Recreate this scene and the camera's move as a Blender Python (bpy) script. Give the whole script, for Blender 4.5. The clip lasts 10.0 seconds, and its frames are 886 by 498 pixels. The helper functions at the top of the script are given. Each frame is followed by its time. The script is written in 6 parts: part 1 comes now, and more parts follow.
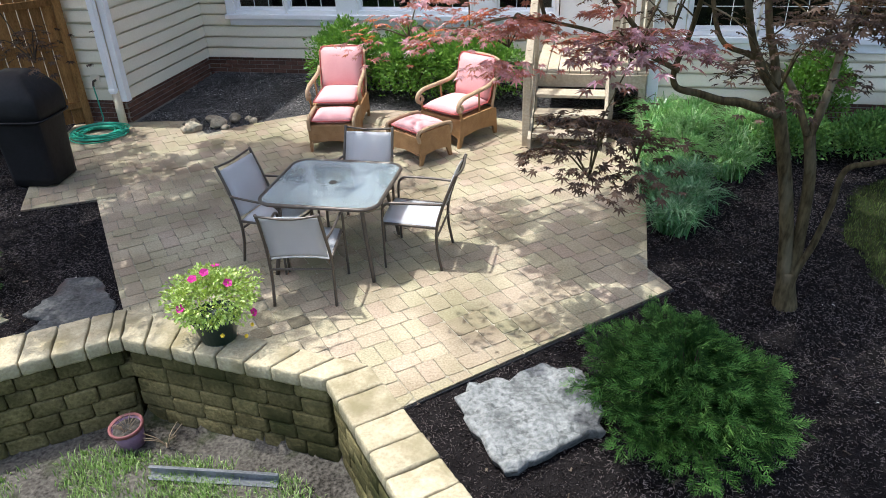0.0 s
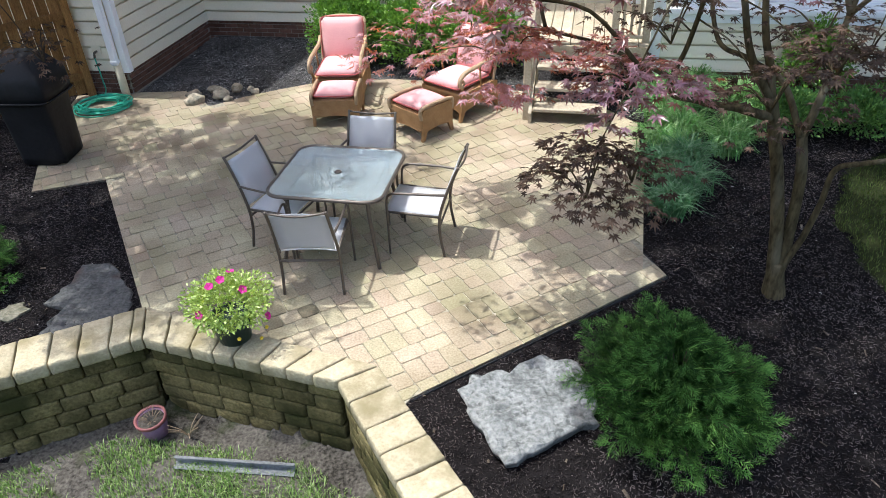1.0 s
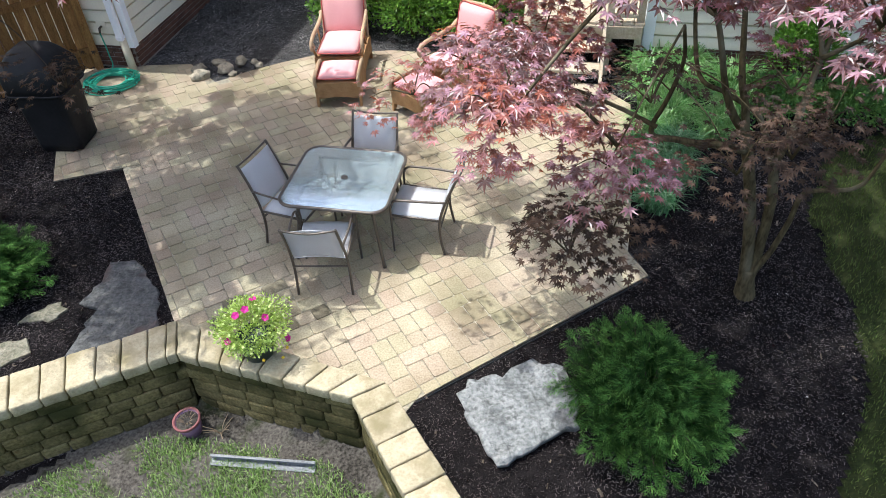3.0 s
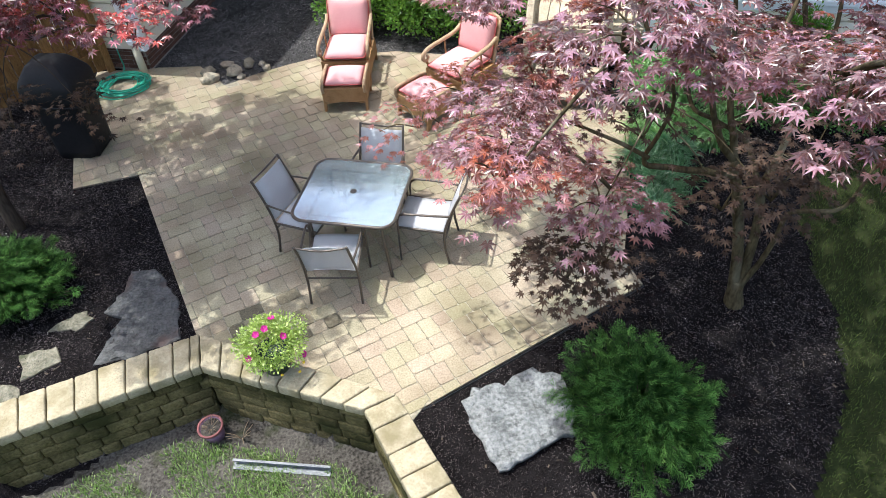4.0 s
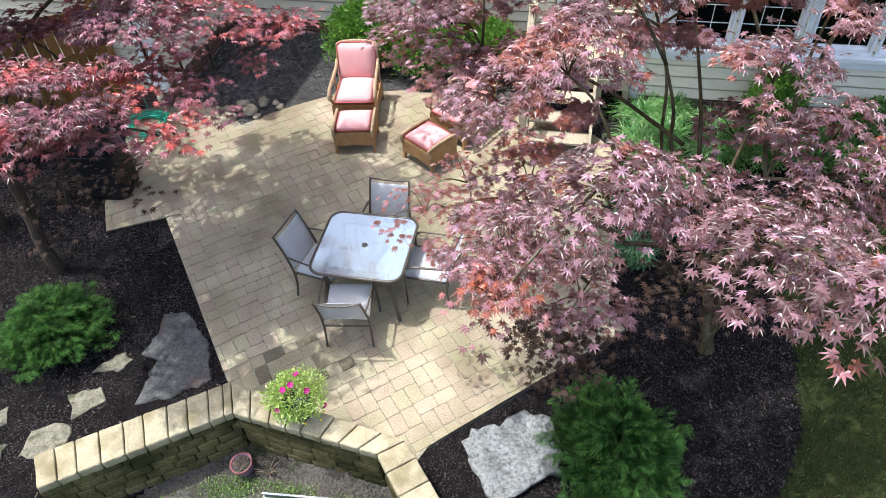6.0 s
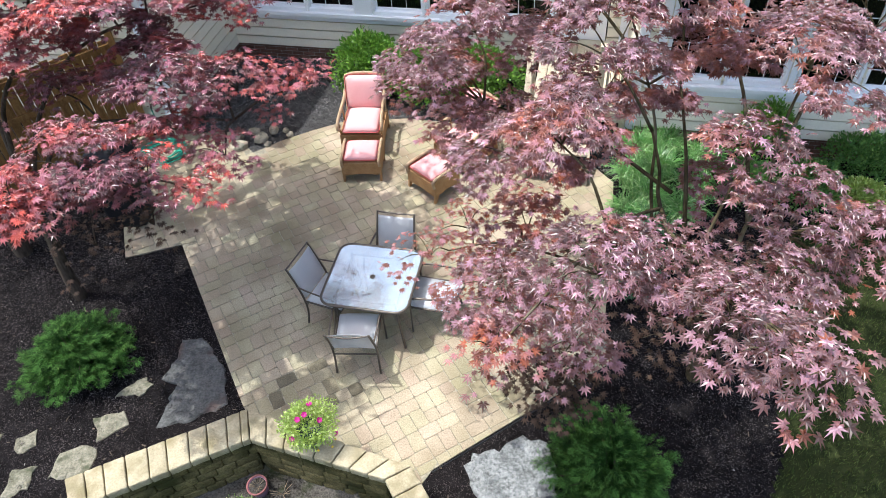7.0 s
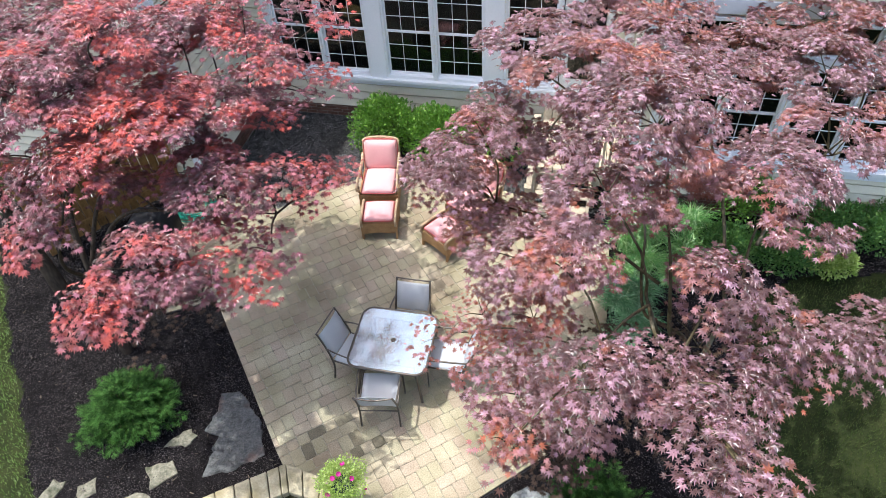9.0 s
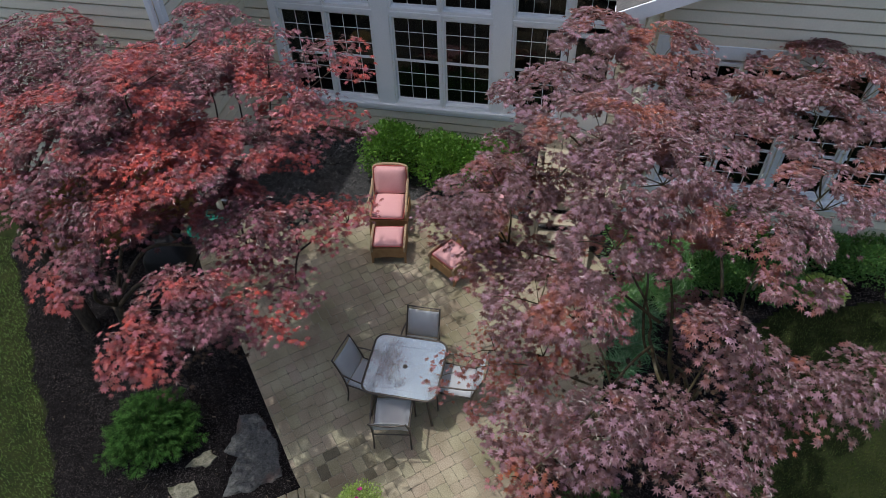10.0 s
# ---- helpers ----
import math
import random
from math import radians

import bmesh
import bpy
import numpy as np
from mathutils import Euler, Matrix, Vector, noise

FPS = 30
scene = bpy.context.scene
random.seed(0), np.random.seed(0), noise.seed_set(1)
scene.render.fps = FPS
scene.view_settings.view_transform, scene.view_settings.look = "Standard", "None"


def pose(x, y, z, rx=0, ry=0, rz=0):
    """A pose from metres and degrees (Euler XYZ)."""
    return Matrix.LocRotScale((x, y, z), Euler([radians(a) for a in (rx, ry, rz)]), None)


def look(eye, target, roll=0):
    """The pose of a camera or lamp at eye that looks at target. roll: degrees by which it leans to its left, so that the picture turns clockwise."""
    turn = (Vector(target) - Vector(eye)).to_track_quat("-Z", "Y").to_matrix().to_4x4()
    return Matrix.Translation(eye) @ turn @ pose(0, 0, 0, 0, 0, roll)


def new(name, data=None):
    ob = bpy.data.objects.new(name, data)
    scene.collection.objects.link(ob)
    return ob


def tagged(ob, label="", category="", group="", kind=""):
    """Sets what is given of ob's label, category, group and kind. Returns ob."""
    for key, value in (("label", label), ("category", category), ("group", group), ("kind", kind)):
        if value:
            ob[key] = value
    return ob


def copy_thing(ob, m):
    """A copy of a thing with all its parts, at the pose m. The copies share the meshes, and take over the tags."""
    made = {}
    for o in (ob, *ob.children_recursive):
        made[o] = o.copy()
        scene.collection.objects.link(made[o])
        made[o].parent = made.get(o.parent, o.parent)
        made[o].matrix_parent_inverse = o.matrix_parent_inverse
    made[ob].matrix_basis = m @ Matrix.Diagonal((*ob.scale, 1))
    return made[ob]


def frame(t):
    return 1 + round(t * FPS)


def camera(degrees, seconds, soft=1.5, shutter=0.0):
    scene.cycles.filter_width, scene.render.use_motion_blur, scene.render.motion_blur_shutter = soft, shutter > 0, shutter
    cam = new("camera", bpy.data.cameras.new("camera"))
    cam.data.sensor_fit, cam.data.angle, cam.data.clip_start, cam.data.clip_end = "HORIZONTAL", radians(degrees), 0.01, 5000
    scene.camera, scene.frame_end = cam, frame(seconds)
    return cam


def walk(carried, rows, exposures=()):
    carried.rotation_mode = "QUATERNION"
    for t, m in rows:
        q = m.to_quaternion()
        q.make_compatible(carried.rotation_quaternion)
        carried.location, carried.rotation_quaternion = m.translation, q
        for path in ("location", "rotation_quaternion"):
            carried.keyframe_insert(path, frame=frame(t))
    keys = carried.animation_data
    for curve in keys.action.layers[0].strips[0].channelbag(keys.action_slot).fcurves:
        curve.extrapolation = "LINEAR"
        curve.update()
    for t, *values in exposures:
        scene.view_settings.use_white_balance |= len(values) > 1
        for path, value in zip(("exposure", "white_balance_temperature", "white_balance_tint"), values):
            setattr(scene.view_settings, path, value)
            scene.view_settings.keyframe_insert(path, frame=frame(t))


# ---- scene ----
cam = camera(63.9, 10.0, soft=0.7)
PATH = [
    (0, (0.281, 1.804, 3.183), (0.383, 3.547, 2.207), -2.1),
    (0.5, (0.295, 1.831, 3.414), (0.39, 3.532, 2.365), -2.3),
    (1, (0.279, 1.848, 3.658), (0.368, 3.5, 2.535), -2.5),
    (1.5, (0.308, 1.869, 3.893), (0.393, 3.479, 2.711), -2.7),
    (2, (0.348, 1.918, 4.171), (0.426, 3.482, 2.925), -2.9),
    (3.5, (0.328, 1.951, 4.881), (0.387, 3.422, 3.527), -3.3),
    (4, (0.337, 1.962, 5.165), (0.388, 3.402, 3.778), -3.7),
    (4.5, (0.372, 1.978, 5.407), (0.417, 3.395, 3.996), -3.9),
    (5, (0.38, 1.99, 5.693), (0.423, 3.395, 4.271), -3.9),
    (5.5, (0.374, 1.969, 5.965), (0.417, 3.369, 4.537), -3.9),
    (7, (0.379, 1.907, 6.848), (0.415, 3.302, 5.414), -3.9),
    (7.5, (0.317, 1.883, 7.134), (0.355, 3.278, 5.701), -3.8),
    (8, (0.249, 1.883, 7.49), (0.293, 3.275, 6.055), -3.5),
    (8.5, (0.218, 1.871, 7.838), (0.262, 3.26, 6.4), -3.4),
    (9, (0.23, 1.905, 8.216), (0.272, 3.288, 6.772), -3.5),
    (9.5, (0.141, 1.921, 8.59), (0.194, 3.298, 7.141), -3.0),
    (10, (-0.018, 1.978, 8.899), (0.05, 3.348, 7.443), -2.1),
]
walk(cam, [(t, look(eye, target, roll)) for t, eye, target, roll in PATH],
     [(0.0, 1.29, 5900, 10), (9.5, 1.29, 5900, 10), (9.6, 1.16, 5900, 10), (9.9, 0.10, 5900, 10), (10.0, -0.08, 5900, 10)])

# ---- light ----
SUN_TO = Vector((-0.31, 0.08, 1.0)).normalized()
sun = new("sun", bpy.data.lights.new("sun", "SUN"))
sun.data.energy, sun.data.angle, sun.data.color = 2.2, radians(0.7), (1.0, 0.965, 0.89)
sun.matrix_world = look((0, 0, 0), -SUN_TO)
world = bpy.data.worlds.new("sky")
scene.world = world
world.use_nodes = True
wn = world.node_tree
wn.nodes.clear()
sky = wn.nodes.new("ShaderNodeTexSky")
sky.sky_type, sky.sun_disc = "NISHITA", False
sky.sun_elevation = math.asin(SUN_TO.z)
sky.sun_rotation = math.atan2(SUN_TO.x, SUN_TO.y)
sky.air_density, sky.dust_density, sky.ozone_density = 1.35, 5.0, 1.0
bgn = wn.nodes.new("ShaderNodeBackground")
bgn.inputs[1].default_value = 0.138
won = wn.nodes.new("ShaderNodeOutputWorld")
wn.links.new(sky.outputs[0], bgn.inputs[0])
wn.links.new(bgn.outputs[0], won.inputs[0])

rng = np.random.default_rng(7)

# ---- materials ----


def mat(name, c1, c2, rough=0.7, scale=6.0, fine=60.0, bump=0.25, bump_scale=None, metal=0.0, rnd=0.0, isl=0.0, spec=0.5,
        stain=None, stain_scale=1.5, stain_at=(0.52, 0.68), stretch=(1, 1, 1), translucent=None, trans_mix=0.3, trans=0.0, ior=1.45, emit=None, open_weave=0.0, hue=0.0):
    m = bpy.data.materials.new(name)
    m.use_nodes = True
    nt = m.node_tree
    n, link = nt.nodes, nt.links.new
    b = n["Principled BSDF"]
    geo = n.new("ShaderNodeNewGeometry")
    vm = n.new("ShaderNodeVectorMath")
    vm.operation = "MULTIPLY"
    vm.inputs[1].default_value = stretch
    link(geo.outputs["Position"], vm.inputs[0])

    def noise_tex(s, detail=4.0):
        t = n.new("ShaderNodeTexNoise")
        t.inputs["Scale"].default_value, t.inputs["Detail"].default_value = s, detail
        link(vm.outputs[0], t.inputs["Vector"])
        return t

    coarse, grain = noise_tex(scale), noise_tex(fine, 3.0)
    mixf = n.new("ShaderNodeMath")
    mixf.operation = "MULTIPLY_ADD"
    link(grain.outputs["Fac"], mixf.inputs[0])
    mixf.inputs[1].default_value = 0.55
    half = n.new("ShaderNodeMath")
    half.operation = "MULTIPLY"
    link(coarse.outputs["Fac"], half.inputs[0])
    half.inputs[1].default_value = 0.45
    link(half.outputs[0], mixf.inputs[2])
    ramp = n.new("ShaderNodeValToRGB")
    ramp.color_ramp.elements[0].position, ramp.color_ramp.elements[1].position = 0.36, 0.64
    ramp.color_ramp.elements[0].color, ramp.color_ramp.elements[1].color = (*c1, 1), (*c2, 1)
    link(mixf.outputs[0], ramp.inputs[0])
    col = ramp.outputs[0]
    if stain:
        st = noise_tex(stain_scale, 5.0)
        sr = n.new("ShaderNodeValToRGB")
        sr.color_ramp.elements[0].position, sr.color_ramp.elements[1].position = stain_at
        link(st.outputs["Fac"], sr.inputs[0])
        mx = n.new("ShaderNodeMix")
        mx.data_type = "RGBA"
        link(sr.outputs[0], mx.inputs[0])
        link(col, mx.inputs[6])
        mx.inputs[7].default_value = (*stain, 1)
        col = mx.outputs[2]
    for amount, source in ((rnd, "object"), (isl, "island")):
        if amount:
            if source == "object":
                oi = n.new("ShaderNodeObjectInfo").outputs["Random"]
            else:
                oi = geo.outputs["Random Per Island"]
            mr = n.new("ShaderNodeMapRange")
            mr.inputs[3].default_value, mr.inputs[4].default_value = 1 - amount, 1 + amount
            link(oi, mr.inputs[0])
            hs = n.new("ShaderNodeHueSaturation")
            link(mr.outputs[0], hs.inputs["Value"])
            if hue:
                hr = n.new("ShaderNodeMapRange")
                hr.inputs[3].default_value, hr.inputs[4].default_value = 0.5 - hue, 0.5 + hue
                wh = n.new("ShaderNodeTexWhiteNoise")
                wh.noise_dimensions = "1D"
                link(oi, wh.inputs["W"])
                link(wh.outputs["Value"], hr.inputs[0])
                link(hr.outputs[0], hs.inputs["Hue"])
            link(col, hs.inputs["Color"])
            col = hs.outputs[0]
    link(col, b.inputs["Base Color"])
    b.inputs["Roughness"].default_value, b.inputs["Metallic"].default_value = rough, metal
    b.inputs["Specular IOR Level"].default_value = spec
    b.inputs["IOR"].default_value = ior
    if trans:
        b.inputs["Transmission Weight"].default_value = trans
    if emit:
        b.inputs["Emission Color"].default_value = (*emit[:3], 1)
        b.inputs["Emission Strength"].default_value = emit[3]
    if bump:
        bp = n.new("ShaderNodeBump")
        bp.inputs["Strength"].default_value, bp.inputs["Distance"].default_value = bump, 0.01
        bt = noise_tex(bump_scale or fine, 5.0)
        link(bt.outputs["Fac"], bp.inputs["Height"])
        link(bp.outputs[0], b.inputs["Normal"])
    if translucent:
        tr = n.new("ShaderNodeBsdfTranslucent")
        tr.inputs[0].default_value = (*translucent, 1)
        mxs = n.new("ShaderNodeMixShader")
        mxs.inputs[0].default_value = trans_mix
        link(b.outputs[0], mxs.inputs[1])
        link(tr.outputs[0], mxs.inputs[2])
        link(mxs.outputs[0], n["Material Output"].inputs[0])
        if open_weave:
            hole = n.new("ShaderNodeBsdfTransparent")
            mo = n.new("ShaderNodeMixShader")
            mo.inputs[0].default_value = open_weave
            link(mxs.outputs[0], mo.inputs[1])
            link(hole.outputs[0], mo.inputs[2])
            link(mo.outputs[0], n["Material Output"].inputs[0])
    return m


def leaf_mat(name, stops, rough=0.45, translucent=(0.4, 0.1, 0.05), trans_mix=0.3, spec=0.5, patch=None, patch_scale=0.8, patch_at=(0.5, 0.66)):
    """Leaves: a colour from the ramp for each leaf, a second colour in broad patches."""
    m = bpy.data.materials.new(name)
    m.use_nodes = True
    nt = m.node_tree
    n, link = nt.nodes, nt.links.new
    b = n["Principled BSDF"]
    geo = n.new("ShaderNodeNewGeometry")
    ramp = n.new("ShaderNodeValToRGB")
    els = ramp.color_ramp.elements
    while len(els) < len(stops):
        els.new(0.5)
    for e, (p, c) in zip(els, stops):
        e.position, e.color = p, (*c, 1)
    link(geo.outputs["Random Per Island"], ramp.inputs[0])
    col = ramp.outputs[0]
    if patch:
        t = n.new("ShaderNodeTexNoise")
        t.inputs["Scale"].default_value, t.inputs["Detail"].default_value = patch_scale, 3.0
        link(geo.outputs["Position"], t.inputs["Vector"])
        sr = n.new("ShaderNodeValToRGB")
        sr.color_ramp.elements[0].position, sr.color_ramp.elements[1].position = patch_at
        link(t.outputs["Fac"], sr.inputs[0])
        wh = n.new("ShaderNodeTexWhiteNoise")
        wh.noise_dimensions = "1D"
        link(geo.outputs["Random Per Island"], wh.inputs["W"])
        some = n.new("ShaderNodeMath")
        some.operation = "MULTIPLY"
        link(sr.outputs[0], some.inputs[0])
        link(wh.outputs["Value"], some.inputs[1])
        mx = n.new("ShaderNodeMix")
        mx.data_type = "RGBA"
        link(some.outputs[0], mx.inputs[0])
        link(col, mx.inputs[6])
        mx.inputs[7].default_value = (*patch, 1)
        col = mx.outputs[2]
    link(col, b.inputs["Base Color"])
    b.inputs["Roughness"].default_value = rough
    b.inputs["Specular IOR Level"].default_value = spec
    tr = n.new("ShaderNodeBsdfTranslucent")
    tr.inputs[0].default_value = (*translucent, 1)
    mxs = n.new("ShaderNodeMixShader")
    mxs.inputs[0].default_value = trans_mix
    link(b.outputs[0], mxs.inputs[1])
    link(tr.outputs[0], mxs.inputs[2])
    link(mxs.outputs[0], n["Material Output"].inputs[0])
    return m


M_PAVER = mat("paver", (0.255, 0.220, 0.137), (0.440, 0.392, 0.268), 0.9, 2.2, 60, 0.45, rnd=0.07, isl=0.06, spec=0.2, stain=(0.19, 0.168, 0.095), stain_scale=0.9, stain_at=(0.44, 0.72), hue=0.02)
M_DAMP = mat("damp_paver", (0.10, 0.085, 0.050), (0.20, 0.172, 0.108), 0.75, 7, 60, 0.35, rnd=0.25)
M_JOINT = mat("joint_sand", (0.14, 0.123, 0.082), (0.36, 0.33, 0.245), 0.95, 0.9, 30, 0.3)
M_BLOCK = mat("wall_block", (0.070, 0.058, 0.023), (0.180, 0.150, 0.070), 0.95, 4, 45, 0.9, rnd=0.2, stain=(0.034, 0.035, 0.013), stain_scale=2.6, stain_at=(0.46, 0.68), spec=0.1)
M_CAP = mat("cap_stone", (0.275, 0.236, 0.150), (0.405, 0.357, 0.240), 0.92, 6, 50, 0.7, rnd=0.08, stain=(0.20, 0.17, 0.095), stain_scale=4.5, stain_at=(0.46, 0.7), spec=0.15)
# Darker than the mulch itself: deep shade under the maple is in this colour.
M_MULCH = mat("mulch", (0.003, 0.0026, 0.0027), (0.018, 0.0155, 0.0155), 0.95, 9, 110, 1.0, bump_scale=70, spec=0.05)
# Paler mulch for the back bed, with its sunlit wedge put into the colour.
M_MULCH_SUNLIT = mat("sunlit_grey_mulch", (0.010, 0.0097, 0.0093), (0.115, 0.110, 0.106), 0.95, 9, 110, 1.0, bump_scale=70, spec=0.08)
M_CHIP = mat("mulch_chip", (0.006, 0.005, 0.005), (0.112, 0.095, 0.090), 0.9, 1.6, 60, 0.3, isl=0.9, spec=0.1)
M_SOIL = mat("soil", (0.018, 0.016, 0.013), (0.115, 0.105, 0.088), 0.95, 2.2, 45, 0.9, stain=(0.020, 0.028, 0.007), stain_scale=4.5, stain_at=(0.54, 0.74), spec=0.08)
M_LAWN = mat("lawn", (0.011, 0.017, 0.005), (0.032, 0.038, 0.012), 0.9, 3, 50, 0.6, spec=0.1)
M_SIDING = mat("siding_paint", (0.74, 0.685, 0.54), (0.80, 0.745, 0.60), 0.55, 1.2, 40, 0.06)
M_WHITE = mat("white_trim", (0.80, 0.82, 0.84), (0.87, 0.88, 0.90), 0.5, 2, 50, 0.05)
M_BRICK = mat("brick", (0.10, 0.055, 0.042), (0.18, 0.095, 0.07), 0.9, 10, 80, 0.4, rnd=0.25, spec=0.15)
M_MORTAR = mat("mortar", (0.24, 0.21, 0.18), (0.32, 0.29, 0.25), 0.95, 8, 90, 0.3)
M_ROOF = mat("roof_shingle", (0.09, 0.085, 0.08), (0.16, 0.15, 0.14), 0.95, 4, 40, 0.5)
M_GLASS = mat("window_glass", (0.02, 0.025, 0.025), (0.03, 0.035, 0.035), 0.03, 1, 2, 0.0, trans=0.9)
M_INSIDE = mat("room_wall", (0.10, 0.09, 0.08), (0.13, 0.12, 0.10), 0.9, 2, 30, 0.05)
M_FENCE = mat("fence_wood", (0.14, 0.072, 0.025), (0.30, 0.168, 0.062), 0.85, 4, 30, 0.4, rnd=0.25, stretch=(6, 6, 1), bump_scale=20, spec=0.15)
M_DECK = mat("deck_wood", (0.34, 0.285, 0.20), (0.49, 0.425, 0.315), 0.85, 4, 40, 0.3, rnd=0.15, spec=0.25)
M_COVER = mat("grill_cover", (0.004, 0.004, 0.005), (0.009, 0.009, 0.011), 0.6, 5, 30, 0.6, bump_scale=9, spec=0.35)
M_HOSE = mat("green_hose", (0.03, 0.32, 0.20), (0.05, 0.42, 0.28), 0.4, 5, 60, 0.1)
M_ROCK = mat("river_rock", (0.22, 0.19, 0.135), (0.40, 0.355, 0.265), 0.88, 7, 50, 0.5, rnd=0.2, stain=(0.13, 0.13, 0.10), stain_scale=9, spec=0.2)
M_SLAB = mat("grey_flagstone", (0.10, 0.106, 0.101), (0.27, 0.28, 0.27), 0.92, 5, 34, 1.0, bump_scale=11, stain=(0.085, 0.09, 0.086), stain_scale=20, stain_at=(0.5, 0.66), spec=0.12)
M_SLATE = mat("blue_slate", (0.048, 0.049, 0.047), (0.115, 0.116, 0.110), 0.88, 7, 40, 0.8, bump_scale=16, stain=(0.080, 0.060, 0.054), stain_scale=2.4, stain_at=(0.58, 0.7), spec=0.15)
M_STEP = mat("stepping_stone", (0.105, 0.10, 0.07), (0.235, 0.22, 0.165), 0.92, 8, 50, 0.9, rnd=0.15, stain=(0.07, 0.075, 0.045), stain_scale=7, spec=0.15)
M_BRONZE = mat("bronze_tube", (0.085, 0.07, 0.055), (0.12, 0.10, 0.08), 0.4, 6, 60, 0.05, metal=0.35)
M_SLING = mat("sling_mesh", (0.52, 0.53, 0.54), (0.60, 0.61, 0.625), 0.6, 3, 160, 0.25, translucent=(0.40, 0.37, 0.33), trans_mix=0.10, open_weave=0.22)
M_TABLE = mat("frosted_glass", (0.62, 0.76, 0.78), (0.70, 0.82, 0.84), 0.05, 2, 20, 0.05, bump_scale=30, trans=0.66, spec=0.8, ior=2.9)
M_WICKER = mat("wicker", (0.24, 0.125, 0.045), (0.40, 0.23, 0.10), 0.65, 10, 120, 0.8, bump_scale=70)
M_WICKER_PALE = mat("wicker_arm", (0.30, 0.20, 0.11), (0.47, 0.34, 0.21), 0.6, 12, 110, 0.6, bump_scale=70)
M_CUSHION = mat("cushion_fabric", (0.64, 0.315, 0.31), (0.73, 0.395, 0.385), 0.9, 2.5, 120, 0.2)
M_PIPING = mat("cushion_piping", (0.42, 0.085, 0.08), (0.48, 0.11, 0.10), 0.9, 4, 90, 0.1)
M_POT = mat("dark_pot", (0.012, 0.028, 0.02), (0.02, 0.04, 0.03), 0.4, 4, 50, 0.1)
M_PURPLE = mat("purple_pot", (0.15, 0.085, 0.14), (0.22, 0.13, 0.19), 0.6, 6, 60, 0.2)
M_RIM = mat("pot_rim", (0.15, 0.05, 0.05), (0.21, 0.075, 0.07), 0.6, 6, 60, 0.1)
M_DRY = mat("dry_stem", (0.15, 0.11, 0.07), (0.24, 0.18, 0.115), 0.9, 9, 60, 0.1)
M_BEAM = mat("silver_beam", (0.16, 0.17, 0.18), (0.30, 0.315, 0.33), 0.35, 5, 60, 0.08, metal=0.8)
M_EDGING = mat("black_edging", (0.012, 0.012, 0.013), (0.02, 0.02, 0.022), 0.5, 6, 60, 0.1)
M_BARK = mat("maple_bark", (0.028, 0.022, 0.011), (0.115, 0.092, 0.048), 0.9, 8, 40, 0.9, bump_scale=25, stretch=(1, 1, 0.3), stain=(0.19, 0.17, 0.115), stain_scale=3.2, stain_at=(0.52, 0.68), spec=0.15)
M_BARK_DARK = mat("dark_bark", (0.03, 0.023, 0.017), (0.09, 0.068, 0.05), 0.9, 8, 40, 0.9, bump_scale=22, stretch=(1, 1, 0.25), spec=0.15)
M_MAPLE = leaf_mat("maple_leaf", [(0.0, (0.026, 0.018, 0.014)), (0.36, (0.084, 0.046, 0.046)), (0.70, (0.185, 0.102, 0.112)), (1.0, (0.375, 0.215, 0.270))], 0.36, (0.68, 0.20, 0.08), 0.24, 0.75,
                   patch=(0.40, 0.10, 0.035), patch_scale=1.1, patch_at=(0.52, 0.70))
# Bronze leaves for the low sprays; the crown's shade is darkened into this colour.
M_MAPLE_LOW_SHADE = leaf_mat("maple_leaf_shaded_bronze", [(0.0, (0.016, 0.011, 0.007)), (0.5, (0.046, 0.030, 0.020)), (1.0, (0.11, 0.070, 0.046))], 0.55, (0.22, 0.11, 0.03), 0.15, 0.25)
M_MAPLE_AMBER = leaf_mat("maple_leaf_amber", [(0.0, (0.05, 0.026, 0.022)), (0.5, (0.155, 0.078, 0.082)), (1.0, (0.34, 0.20, 0.235))], 0.40, (0.90, 0.26, 0.06), 0.34, 0.6)
M_MAPLE_RED = leaf_mat("maple_leaf_red", [(0.0, (0.026, 0.016, 0.012)), (0.38, (0.076, 0.034, 0.033)), (0.72, (0.19, 0.064, 0.074)), (1.0, (0.38, 0.150, 0.195))], 0.36, (0.50, 0.09, 0.065), 0.18, 0.7,
                       patch=(0.58, 0.078, 0.045), patch_scale=1.3, patch_at=(0.47, 0.64))
M_HEDGE = leaf_mat("hedge_leaf", [(0.0, (0.05, 0.12, 0.015)), (0.6, (0.11, 0.24, 0.03)), (1.0, (0.22, 0.38, 0.06))], 0.4, (0.2, 0.4, 0.04), 0.3)
M_CONIFER = leaf_mat("conifer_leaf", [(0.0, (0.005, 0.018, 0.004)), (0.6, (0.020, 0.056, 0.010)), (1.0, (0.060, 0.125, 0.022))], 0.65, (0.05, 0.14, 0.025), 0.22, 0.12,
                     patch=(0.09, 0.20, 0.036), patch_scale=3.4, patch_at=(0.58, 0.82))
M_TIP = leaf_mat("conifer_tip", [(0.0, (0.036, 0.105, 0.022)), (0.6, (0.080, 0.195, 0.038)), (1.0, (0.17, 0.31, 0.07))], 0.6, (0.12, 0.26, 0.045), 0.3, 0.15)
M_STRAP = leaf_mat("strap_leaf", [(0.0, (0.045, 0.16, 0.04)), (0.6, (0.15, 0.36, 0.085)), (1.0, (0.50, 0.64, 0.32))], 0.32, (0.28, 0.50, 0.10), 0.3)
